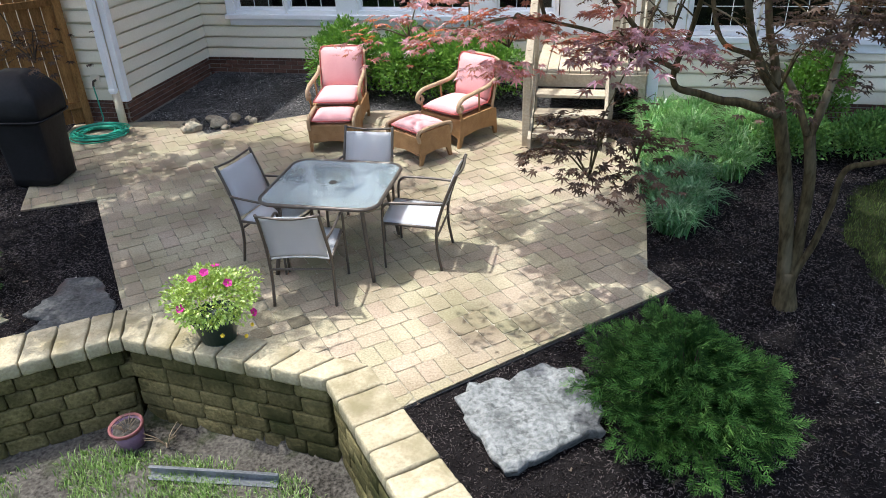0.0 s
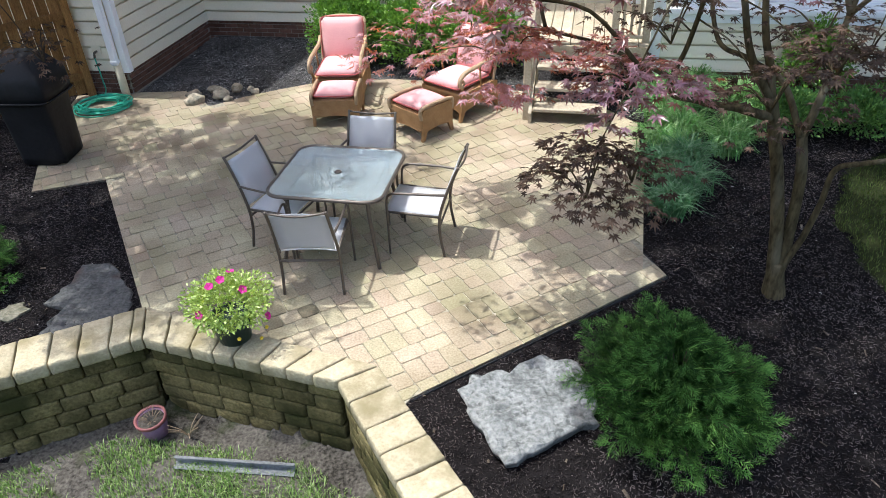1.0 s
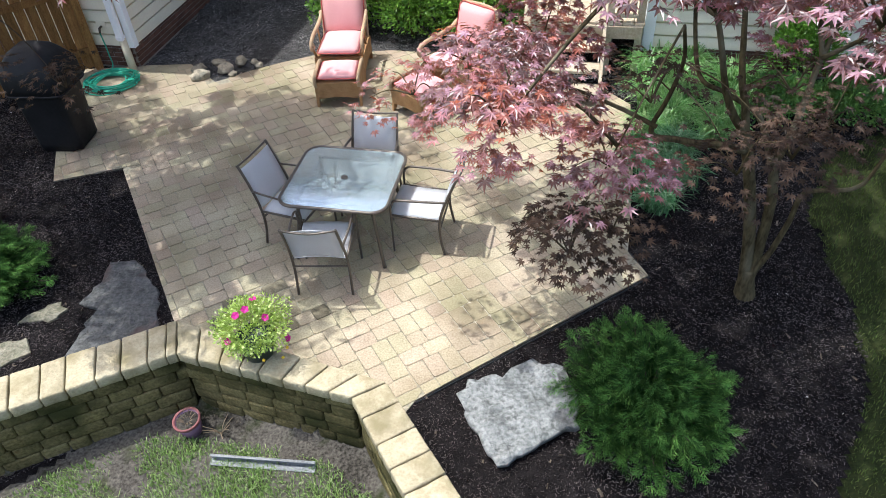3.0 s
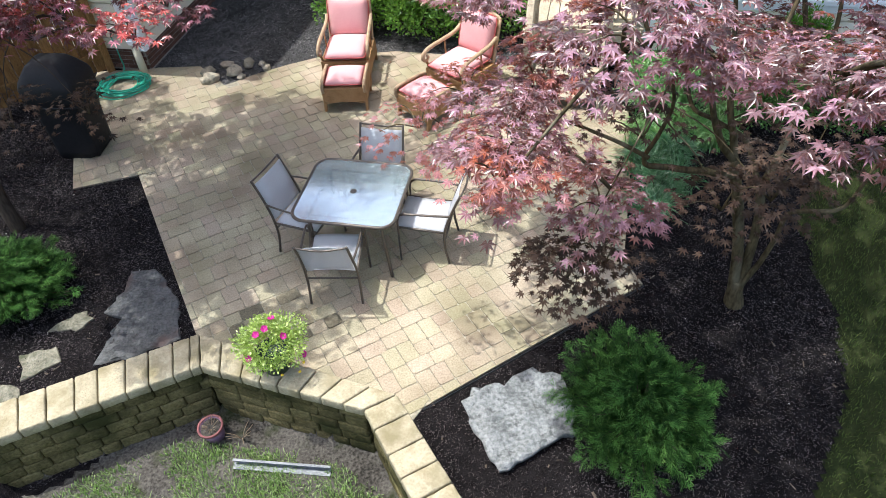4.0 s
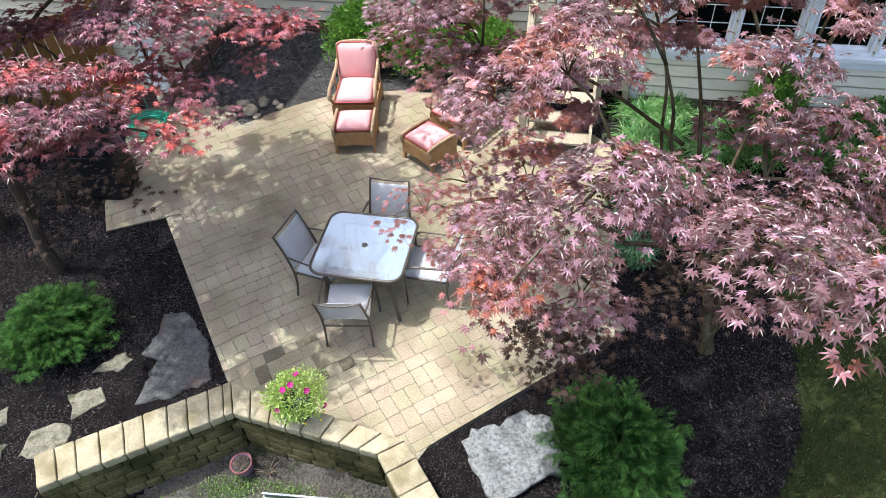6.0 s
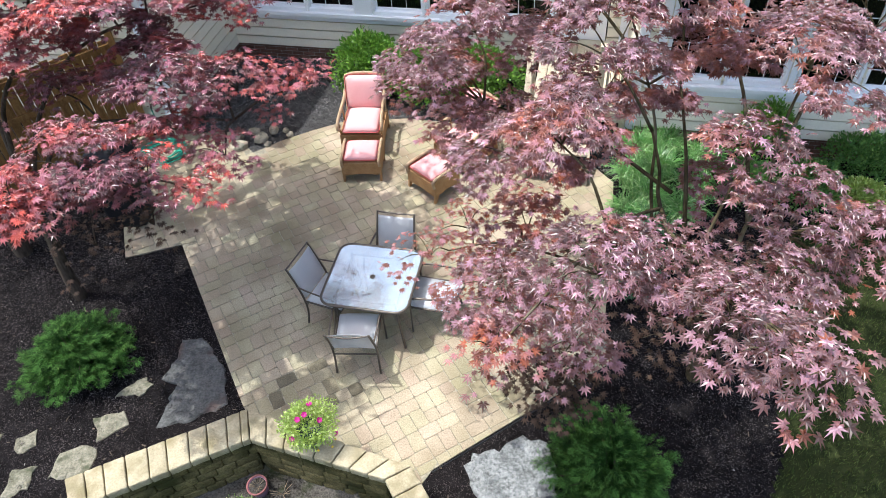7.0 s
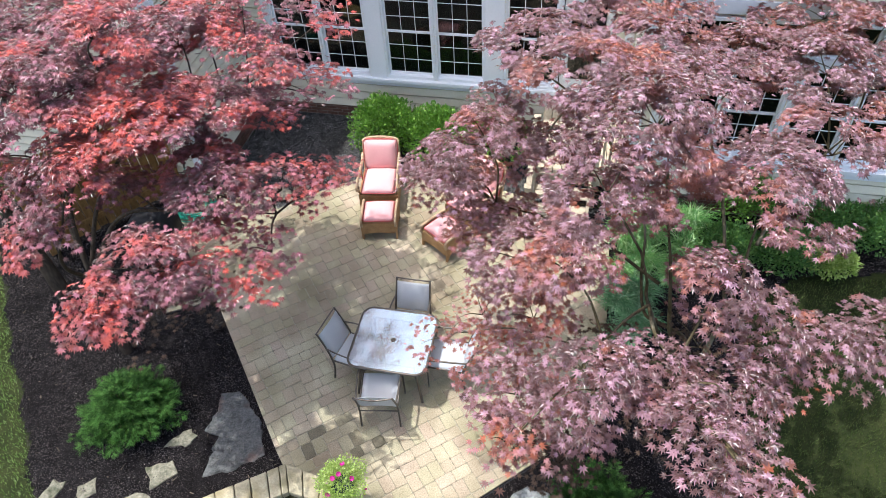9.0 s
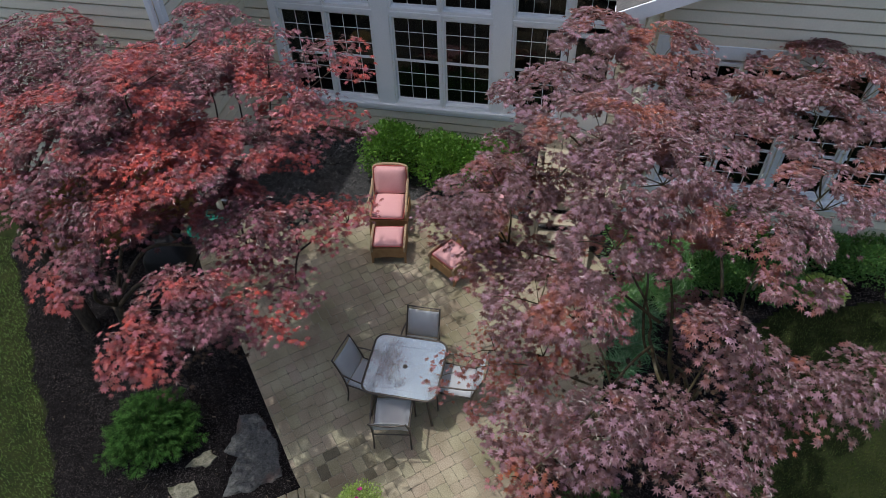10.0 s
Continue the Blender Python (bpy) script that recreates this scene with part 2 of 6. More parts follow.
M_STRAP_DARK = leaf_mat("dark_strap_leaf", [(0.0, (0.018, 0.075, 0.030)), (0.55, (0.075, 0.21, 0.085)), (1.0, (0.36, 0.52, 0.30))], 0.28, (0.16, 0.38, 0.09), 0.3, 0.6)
M_SHRUB = leaf_mat("shrub_leaf", [(0.0, (0.03, 0.085, 0.03)), (0.6, (0.09, 0.20, 0.055)), (1.0, (0.24, 0.38, 0.10))], 0.5, (0.20, 0.38, 0.07), 0.35, 0.25)
M_LIME = leaf_mat("lime_leaf", [(0.0, (0.16, 0.27, 0.05)), (0.6, (0.34, 0.46, 0.10)), (1.0, (0.56, 0.64, 0.26))], 0.5, (0.4, 0.5, 0.05), 0.3)
# Two tones of grass: tree shade is put into the first, sunlight into the second.
M_GRASS_SHADE = leaf_mat("shaded_grass_blade", [(0.0, (0.028, 0.048, 0.011)), (0.6, (0.066, 0.094, 0.026)), (1.0, (0.14, 0.165, 0.055))], 0.6, (0.12, 0.17, 0.03), 0.3, 0.12)
M_GRASS_SUN = leaf_mat("sunlit_grass_blade", [(0.0, (0.065, 0.135, 0.027)), (0.6, (0.175, 0.28, 0.070)), (1.0, (0.38, 0.46, 0.21))], 0.5, (0.25, 0.38, 0.075), 0.3, 0.2)
M_PETAL = leaf_mat("petal", [(0.0, (0.35, 0.006, 0.14)), (1.0, (0.52, 0.02, 0.24))], 0.6, (0.6, 0.02, 0.3), 0.3)
M_PETAL_Y = leaf_mat("yellow_petal", [(0.0, (0.7, 0.45, 0.02)), (1.0, (0.8, 0.6, 0.05))], 0.6, (0.7, 0.5, 0.02), 0.3)
M_RED_FLOWER = leaf_mat("red_petal", [(0.0, (0.5, 0.01, 0.01)), (1.0, (0.65, 0.03, 0.02))], 0.6, (0.6, 0.02, 0.02), 0.3)
M_LAMP = mat("lamp_shade", (0.7, 0.4, 0.12), (0.75, 0.45, 0.15), 0.6, 4, 40, 0.0, emit=(1.0, 0.55, 0.18, 0.9))

# ---- mesh helpers ----


def mesh_of(name, verts, faces, material, smooth=False):
    me = bpy.data.meshes.new(name)
    me.from_pydata([tuple(v) for v in verts], [], [tuple(f) for f in faces])
    me.materials.append(material)
    if smooth:
        me.polygons.foreach_set("use_smooth", np.ones(len(me.polygons), bool))
    me.update()
    return me


def quads_mesh(name, v, f, material, smooth=False):
    """A large mesh from arrays: v (n, 3), f (m, k)."""
    me = bpy.data.meshes.new(name)
    k = f.shape[1]
    me.vertices.add(len(v))
    me.vertices.foreach_set("co", np.ascontiguousarray(v, np.float32).ravel())
    me.loops.add(f.size)
    me.loops.foreach_set("vertex_index", np.ascontiguousarray(f, np.int32).ravel())
    me.polygons.add(len(f))
    me.polygons.foreach_set("loop_start", np.arange(0, f.size, k, dtype=np.int32))
    me.polygons.foreach_set("use_smooth", np.full(len(f), smooth))
    me.update(calc_edges=True)
    me.materials.append(material)
    return me


def bm_mesh(name, bm, material, smooth=False):
    me = bpy.data.meshes.new(name)
    bm.to_mesh(me)
    bm.free()
    me.materials.append(material)
    if smooth:
        me.polygons.foreach_set("use_smooth", np.ones(len(me.polygons), bool))
    return me


def part_of(name, me, parent, m=None, label=""):
    ob = new(name, me)
    ob.parent = parent
    if m is not None:
        ob.matrix_basis = m
    return tagged(ob, label) if label else ob


def part(name, bm, material, parent, label="", smooth=False):
    return part_of(name, bm_mesh(name, bm, material, smooth), parent, None, label)


def thing(name, label, category, m=None, group="", kind=""):
    ob = new(name)
    if m is not None:
        ob.matrix_basis = m
    return tagged(ob, label, category, group, kind)


def add_box(bm, c, size, bevel=0.0, rot=None, segs=1):
    """A box with its edges taken off, centred on c, into bm."""
    m = Matrix.Translation(c) @ (rot if rot is not None else Matrix())
    geom = bmesh.ops.create_cube(bm, size=1.0, matrix=m @ Matrix.Diagonal((*size, 1)))
    if bevel:
        edges = list({e for v in geom["verts"] for e in v.link_edges})
        bmesh.ops.bevel(bm, geom=edges, offset=bevel, segments=segs, profile=0.6, affect="EDGES")
    return bm


def box_bm(c, size, bevel=0.0, rot=None, segs=1):
    return add_box(bmesh.new(), c, size, bevel, rot, segs)


def spline(points, per=6):
    """Points along a smooth curve through the given ones."""
    p = [Vector(q) for q in points]
    p = [2 * p[0] - p[1]] + p + [2 * p[-1] - p[-2]]
    out = []
    for i in range(1, len(p) - 2):
        for k in range(per):
            t = k / per
            a, b, c, d = p[i - 1], p[i], p[i + 1], p[i + 2]
            out.append(0.5 * ((2 * b) + (c - a) * t + (2 * a - 5 * b + 4 * c - d) * t * t + (3 * b - a - 3 * c + d) * t ** 3))
    return out + [p[-2]]


def add_tube(bm, points, radius, sides=8, closed=False, flat=1.0):
    """A tube along points; radius may be a list."""
    pts = [Vector(p) for p in points]
    n = len(pts)
    rad = radius if isinstance(radius, (list, tuple)) else [radius] * n
    rings, side = [], None
    for i, p in enumerate(pts):
        if closed:
            d = (pts[(i + 1) % n] - pts[i - 1]).normalized()
        else:
            d = (pts[min(i + 1, n - 1)] - pts[max(i - 1, 0)]).normalized()
        if side is None:
            side = d.orthogonal().normalized()
        side = (side - d * side.dot(d)).normalized()
        up = d.cross(side)
        rings.append([bm.verts.new(p + rad[i] * (math.cos(2 * math.pi * k / sides) * side + flat * math.sin(2 * math.pi * k / sides) * up)) for k in range(sides)])
    pairs = [(i, (i + 1) % n) for i in range(n if closed else n - 1)]
    for i, j in pairs:
        for k in range(sides):
            bm.faces.new((rings[i][k], rings[i][(k + 1) % sides], rings[j][(k + 1) % sides], rings[j][k]))
    if not closed:
        bm.faces.new(rings[0][::-1])
        bm.faces.new(rings[-1])
    return bm


def tube(points, radius, sides=8, closed=False, flat=1.0):
    return add_tube(bmesh.new(), points, radius, sides, closed, flat)


def lathe(profile, sides=28, lid=True):
    """A turned solid from (radius, height) pairs."""
    bm = bmesh.new()
    rings = [[bm.verts.new((r * math.cos(2 * math.pi * k / sides), r * math.sin(2 * math.pi * k / sides), z)) for k in range(sides)] for r, z in profile]
    for a, b in zip(rings, rings[1:]):
        for k in range(sides):
            bm.faces.new((a[k], a[(k + 1) % sides], b[(k + 1) % sides], b[k]))
    bm.faces.new(rings[0][::-1])
    if lid:
        bm.faces.new(rings[-1])
    return bm


def inside(poly, x, y):
    """Which of the points x, y lie in the polygon."""
    x, y = np.asarray(x, float), np.asarray(y, float)
    got = np.zeros(x.shape, bool)
    for (x0, y0), (x1, y1) in zip(poly, poly[1:] + poly[:1]):
        cross = (y0 > y) != (y1 > y)
        with np.errstate(divide="ignore", invalid="ignore"):
            got ^= cross & (x < (x1 - x0) * (y - y0) / (y1 - y0) + x0)
    return got


def smooth_noise(x, y, scale, seed=0.0):
    return np.array([noise.noise((a * scale + seed, b * scale - seed, seed)) for a, b in zip(np.ravel(x), np.ravel(y))]).reshape(np.shape(x))


# ---- plan ----
PATIO = [(-3.05, 9.10), (-1.90, 6.45), (-1.66, 5.98), (0.02, 5.18), (0.20, 5.41), (2.434, 6.585), (2.34, 6.93), (2.75, 8.20), (3.12, 9.62),
         (2.90, 10.05), (1.98, 10.83), (1.10, 11.35), (0.17, 11.63), (-0.87, 11.68), (-1.40, 11.50), (-1.84, 11.31), (-2.28, 11.06),
         (-2.72, 11.66), (-3.35, 11.72), (-4.25, 11.75), (-4.20, 10.40), (-3.79, 8.93)]
WALL_BACK = [(-3.36, 5.40), (-1.65, 6.01), (0.02, 5.20), (1.05, 3.02)]
WALL_FRONT = [(-3.22, 5.06), (-1.585, 5.645), (-0.245, 5.085), (0.72, 2.86)]
FRONT_YARD = [(-3.3, 4.6), (-3.2, 5.15), (-1.6, 5.75), (-0.15, 5.15), (0.85, 2.9), (0.9, -12.0), (-9.0, -12.0), (-9.0, 4.0)]
THETA = radians(15.5)
HOUSE = pose(-2.68, 14.5, 0, 0, 0, -15.5)


def ground_z(x, y):
    """The height of the soil: lower in front of the low wall, a little mounded towards the house."""
    x, y = np.asarray(x, float), np.asarray(y, float)
    right = np.clip((x - 0.2) / 0.8, 0, 1) * np.clip((8.5 - y) / 1.5, 0, 1)
    house = np.clip((y + 0.277 * x - 11.9) / 1.6, 0, 1)
    z = -0.024 + 0.0 * right + 0.11 * house
    front = inside(FRONT_YARD, x, y)
    return np.where(front, -0.16 - 0.02 * np.clip(5.2 - y, 0, 3), z)


# ---- ground ----
def grid_sheet(name, xs, ys, zf, material, keep=None, parent=None):
    gx, gy = np.meshgrid(xs, ys, indexing="ij")
    v = np.stack([gx, gy, zf(gx, gy)], -1).reshape(-1, 3)
    idx = np.arange(len(xs) * len(ys)).reshape(len(xs), len(ys))
    f = np.stack([idx[:-1, :-1], idx[1:, :-1], idx[1:, 1:], idx[:-1, 1:]], -1).reshape(-1, 4)
    if keep is not None:
        c = v[f].mean(1)
        f = f[keep(c[:, 0], c[:, 1])]
        used, inv = np.unique(f, return_inverse=True)
        v, f = v[used], inv.reshape(f.shape)
    ob = new(name, quads_mesh(name, v, f, material, True))
    return ob


far = [60, 120, 400]
xs = np.array([-a for a in far[::-1]] + [-30, -20, -14] + list(np.arange(-10, 10.01, 0.2)) + [14, 20, 30] + far)
ys = np.array([-a for a in far[::-1]] + [-30, -16] + list(np.arange(-4, 16.01, 0.2)) + [20, 30] + far)
ground = grid_sheet("ground", xs, ys, lambda x, y: np.minimum.reduce([ground_z(x + a, y + b) for a in (-0.3, 0, 0.3) for b in (-0.3, 0, 0.3)]) - 0.03 + 0.012 * smooth_noise(x, y, 0.9), M_LAWN)
tagged(ground, "green lawn ground running out to the horizon", "ground", kind="structure")

BED_LEFT = [(-7.25, 11.4), (-4.62, 5.6), (-4.2, 4.55), (-3.25, 4.95), (-1.6, 5.85), (-1.5, 6.6), (-2.6, 9.3), (-3.7, 9.3), (-3.9, 12.2), (-6.6, 12.6)]
BED_RIGHT = [(0.0, 5.1), (0.9, 3.0), (1.2, 1.0), (2.0, 2.6), (3.1, 4.35), (3.55, 4.85), (3.92, 5.45), (4.12, 6.2), (4.25, 7.2), (4.75, 8.0), (5.6, 8.6), (8.8, 8.4), (9.5, 11.0),
             (3.5, 12.6), (1.0, 13.4), (2.6, 9.9), (2.1, 7.3), (-0.2, 5.9)]
BED_BACK = [(-4.0, 11.5), (-2.9, 11.4), (-2.2, 10.9), (-1.2, 11.3), (0.2, 11.4), (2.0, 10.6), (3.4, 9.6), (4.2, 12.4), (-2.6, 14.3), (-3.5, 11.9)]


def bed(name, poly, label, material=M_MULCH):
    px, py = [p[0] for p in poly], [p[1] for p in poly]
    xs, ys = np.arange(min(px), max(px), 0.06), np.arange(min(py), max(py), 0.06)

    def zf(x, y):
        return ground_z(x, y) + 0.006 * smooth_noise(x, y, 3.1, 4.0) + 0.007 * smooth_noise(x, y, 9.0, 2.0)

    ob = grid_sheet(name, xs, ys, zf, material, lambda x, y: inside(poly, x + 0.05 * np.sin(7 * y), y + 0.05 * np.sin(6 * x)))
    return tagged(ob, label, "mulch bed", kind="structure")


bed("mulch_bed_left", BED_LEFT, "dark brown bark mulch bed beside the patio")
bed("mulch_bed_right", BED_RIGHT, "dark bark mulch bed under the maple tree")
bed("mulch_bed_back", BED_BACK, "grey mulch bed along the house wall, sunlight put into its colour", M_MULCH_SUNLIT)


def soil_z(x, y):
    return ground_z(x, y) + 0.015 * smooth_noise(x, y, 2.0, 7.0)


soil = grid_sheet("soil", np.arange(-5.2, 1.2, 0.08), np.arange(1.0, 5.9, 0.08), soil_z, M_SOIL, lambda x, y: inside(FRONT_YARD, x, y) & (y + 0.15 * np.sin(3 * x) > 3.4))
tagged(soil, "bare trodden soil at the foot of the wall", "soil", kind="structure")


# loose chips on the mulch
def scatter(poly, count, seed):
    r = np.random.default_rng(seed)
    px, py = [p[0] for p in poly], [p[1] for p in poly]
    x, y = r.uniform(min(px), max(px), count), r.uniform(min(py), max(py), count)
    ok = inside(poly, x, y) & ~inside(PATIO, x, y)
    return x[ok], y[ok]


def chips(name, poly, count, seed, label, material=M_CHIP, size=1.0):
    r = np.random.default_rng(seed + 1)
    x, y = scatter(poly, count, seed)
    n = len(x)
    z = ground_z(x, y) + 0.004
    length, wide = size * r.uniform(0.004, 0.015, n), size * r.uniform(0.0013, 0.0034, n)
    a = r.uniform(0, 2 * math.pi, n)
    tilt = r.normal(0, 0.35, n)
    d = np.stack([np.cos(a) * np.cos(tilt), np.sin(a) * np.cos(tilt), np.sin(tilt)], -1)
    s = np.stack([-np.sin(a), np.cos(a), r.normal(0, 0.3, n)], -1)
    c = np.stack([x, y, z + r.uniform(0, 0.008, n)], -1)
    up = np.array([0, 0, 1.0]) * 0.004
    dl, sw = d * length[:, None], s * wide[:, None]
    v = np.stack([c - dl - sw, c + dl - sw, c + dl + sw, c - dl + sw, c - dl * 0.9 + up, c + dl * 0.9 + up], 1)
    f = np.array([[0, 1, 5, 4], [2, 3, 4, 5]])
    ff = (np.arange(n)[:, None, None] * 6 + f[None]).reshape(-1, 4)
    ob = new(name, quads_mesh(name, v.reshape(-1, 3), ff, material))
    return tagged(ob, label, "mulch", kind="stuff")


chips("mulch_chips", BED_RIGHT, 300000, 11, "loose dark bark chips under the maple")
chips("mulch_chips", BED_LEFT, 150000, 12, "loose dark bark chips beside the patio")
# Chips raised in colour to match the sunlit part of the back bed.
M_CHIP_SUNLIT = mat("sunlit_grey_chip", (0.014, 0.0135, 0.013), (0.25, 0.243, 0.235), 0.9, 1.6, 60, 0.3, isl=0.9, spec=0.15)
chips("mulch_chips", BED_BACK, 120000, 13, "loose grey bark chips along the house, coloured as sunlit", M_CHIP_SUNLIT)
M_PALE = mat("pale_litter", (0.40, 0.37, 0.32), (0.62, 0.59, 0.54), 0.8, 8, 60, 0.1, isl=0.3)
M_STRAW = mat("dry_straw", (0.06, 0.047, 0.034), (0.17, 0.14, 0.105), 0.9, 8, 60, 0.1, isl=0.4, spec=0.1)
chips("dry_twigs", BED_RIGHT, 700, 17, "thin dry twigs and straw lying on dark mulch", M_STRAW, 3.0)
chips("dry_twigs", BED_LEFT, 450, 18, "thin dry twigs and straw lying on dark mulch", M_STRAW, 2.6)
chips("fallen_petals", BED_BACK, 900, 14, "pale fallen petals scattered on dark mulch", M_PALE, 1.2)
chips("fallen_petals", BED_RIGHT, 520, 15, "pale bits of dry litter on dark mulch", M_PALE, 1.0)
chips("fallen_petals", BED_LEFT, 300, 16, "pale bits of dry litter on dark mulch", M_PALE, 1.0)

# ---- house ----
house = thing("house", "cream lap-sided house with white trim and a brick base", "house", HOUSE)
BACK_V, WING_V, LEFT_V, WING_U = -0.5, -2.15, -2.9, 7.0
EXPOSE, SIDE_Z = 0.175, 0.33


def clap_wall(name, length, top, m, openings=(), base=SIDE_Z, gable=None, brick=True):
    """A lap-sided wall along local x, its outer face towards -y, with openings (x0, x1, z0, z1). Each course is a board of its own."""
    wall = bmesh.new()
    cuts = sorted({0.0, length, *(v for o in openings for v in o[:2])})
    for x0, x1 in zip(cuts, cuts[1:]):
        zs = [(-0.1, top)]
        for o in openings:
            if o[0] <= x0 + 1e-6 and o[1] >= x1 - 1e-6:
                zs = [(-0.1, o[2]), (o[3], top)]
        for z0, z1 in zs:
            add_box(wall, ((x0 + x1) / 2, 0.11, (z0 + z1) / 2), (x1 - x0, 0.18, z1 - z0))
    w = part_of(name, bm_mesh(name, wall, M_SIDING), house, m)
    z = base
    while z < (gable[1] if gable else top) - 0.02:
        z1 = min(z + EXPOSE, gable[1] if gable else top)
        lo, hi = 0.0, length
        if gable and z > top:
            k = (z - top) / (gable[1] - top)
            lo, hi = gable[0] * k, length - (length - gable[0]) * k
        spans = [(lo, hi)]
        for o in openings:
            if o[2] < z1 - 0.03 and o[3] > z + 0.03:
                spans = [s for a, b in spans for s in ((a, min(b, o[0])), (max(a, o[1]), b)) if s[1] - s[0] > 0.02]
        for a, b in spans:
            prof = [(0.018, z), (-0.050, z), (-0.050, z + 0.012), (-0.030, z1 - 0.034), (0.012, z1 - 0.030), (0.018, z1)]
            va = [(x, y, h) for x in (a, b) for y, h in prof]
            fa = [(i, (i + 1) % 6, 6 + (i + 1) % 6, 6 + i) for i in range(6)] + [(5, 4, 3, 2, 1, 0), (6, 7, 8, 9, 10, 11)]
            part_of("clapboard", mesh_of("clapboard", va, fa, M_SIDING), w)
        z = z1
    if brick:
        brick_base(length, w)
    return w


BRICK_MESH = bm_mesh("brick", box_bm((0, 0, 0), (0.2, 0.05, 0.057), 0.004), M_BRICK)


def brick_base(length, parent):
    back = box_bm((length / 2, -0.004, 0.13), (length, 0.03, 0.4))
    part_of("mortar", bm_mesh("mortar", back, M_MORTAR), parent)
    for row in range(5):
        x = 0.1 - 0.1 * (row % 2)
        while x < length - 0.02:
            c = min(max(x, 0.1), length - 0.1)
            part_of("brick", BRICK_MESH, parent, Matrix.Translation((c, -0.005, 0.04 + row * 0.068)))
            x += 0.21


def window(name, x0, x1, z0, z1, wall, cols=3, rows=4, sash=True, transom=True):
    """A double-hung window in a wall's opening, with muntins and a transom over it."""
    w, h = x1 - x0, z1 - z0
    fr = bmesh.new()
    for c, s in (((0.0, 0.03, h / 2), (0.04, 0.16, h)), ((w, 0.03, h / 2), (0.04, 0.16, h)), ((w / 2, 0.03, 0.0), (w + 0.04, 0.16, 0.06)), ((w / 2, 0.03, h), (w + 0.04, 0.16, 0.06))):
        add_box(fr, c, s, 0.006)
    win = part_of(name, bm_mesh(name, fr, M_WHITE), wall, Matrix.Translation((x0, 0, z0)), "white framed window with a grid of small panes")
    lights = [(0.05, h * 0.5, 3), (h * 0.5, h - 0.05, 3)] if sash else [(0.05, h - 0.05, 1)]
    for i, (a, b, n) in enumerate(lights):
        y = 0.05 - 0.03 * i
        rail = bmesh.new()
        for zc in (a, b):
            add_box(rail, (w / 2, y, zc), (w - 0.044, 0.035, 0.045), 0.004)
        for xc in (0.032, w - 0.032):
            add_box(rail, (xc, y, (a + b) / 2), (0.032, 0.034, b - a - 0.056), 0.004)
        part_of("sash", bm_mesh("sash", rail, M_WHITE), win)
        grid = bmesh.new()
        for k in range(1, cols):
            add_box(grid, (0.045 + (w - 0.09) * k / cols, y, (a + b) / 2), (0.008, 0.018, b - a - 0.05))
        for k in range(1, n):
            add_box(grid, (w / 2, y, a + (b - a) * k / n), (w - 0.09, 0.0176, 0.008))
        part_of("muntin_grid", bm_mesh("muntin_grid", grid, M_WHITE), win)
        pane = box_bm((w / 2, y + 0.004, (a + b) / 2), (w - 0.07, 0.004, b - a - 0.04))
        p = part_of("pane", bm_mesh("pane", pane, M_GLASS), win)
        p.visible_shadow = False
    return win


def rail_strip(name, wall, c, s, label=""):
    return part_of(name, bm_mesh(name, box_bm(c, s, 0.006), M_WHITE), wall, None, label)


# back wall with the row of tall windows
wins = [(0.66, 1.485), (1.535, 2.36), (2.70, 3.555), (3.615, 4.465), (4.835, 5.70)]
opens = [(a, b, 1.05, 2.83) for a, b in wins] + [(5.76, 6.60, 0.74, 2.80)]
back_wall = clap_wall("back_wall", 7.0, 5.0, pose(0, BACK_V, 0), [(a, b, z0, 3.40) for a, b, z0, _ in opens])
for i, (a, b) in enumerate(wins):
    window("window", a, b, 1.05, 2.83, back_wall)
    window("transom_window", a, b, 2.94, 3.40, back_wall, 3, 1, sash=False)
    rail_strip("mullion_board", back_wall, ((a + b) / 2, -0.01, 2.885), (b - a + 0.07, 0.10, 0.05))
for a, b in ((0.50, 0.640), (1.505, 1.515), (2.380, 2.680), (3.575, 3.595), (4.485, 4.815), (5.720, 5.765)):
    rail_strip("casing_board", back_wall, ((a + b) / 2, -0.030, 2.2), (b - a, 0.076, 2.42))
rail_strip("window_sill", back_wall, (3.13, -0.05, 0.985), (5.3, 0.13, 0.07), "long white painted window sill")
rail_strip("apron_board", back_wall, (3.13, -0.03, 0.90), (5.2, 0.05, 0.10))
rail_strip("head_board", back_wall, (3.6, -0.03, 3.50), (6.2, 0.05, 0.16))
rail_strip("corner_trim", back_wall, (6.86, -0.03, 2.6), (0.14, 0.06, 4.5))
# glazed door onto the deck
door = part_of("door", bm_mesh("door", box_bm((6.18, 0.03, 1.74), (0.80, 0.05, 1.98), 0.006), M_WHITE), back_wall, None, "white glazed door onto the deck")
dg = part_of("door_pane", bm_mesh("door_pane", box_bm((6.18, -0.004, 1.95), (0.56, 0.012, 1.4)), M_GLASS), door)
part_of("door_handle", bm_mesh("door_handle", tube([(5.86, 0.0, 1.7), (5.86, -0.05, 1.7), (5.95, -0.05, 1.7)], 0.01), M_BEAM), door)
window("transom_window", 5.78, 6.60, 2.90, 3.40, back_wall, 3, 1, sash=False)

# left wing: side wall and front wall
side_wall = clap_wall("side_wall", 2.42, 5.0, pose(0, LEFT_V, 0, 0, 0, 90))
front_wall = clap_wall("front_wall", 6.0, 5.0, pose(-6.0, LEFT_V, 0))
part_of("corner_trim", bm_mesh("corner_trim", box_bm((0.045, -2.945, 2.66), (0.10, 0.10, 4.66), 0.004), M_WHITE), house)
spout = bmesh.new()
add_box(spout, (-0.06, -3.03, 2.7), (0.10, 0.075, 4.5), 0.014)
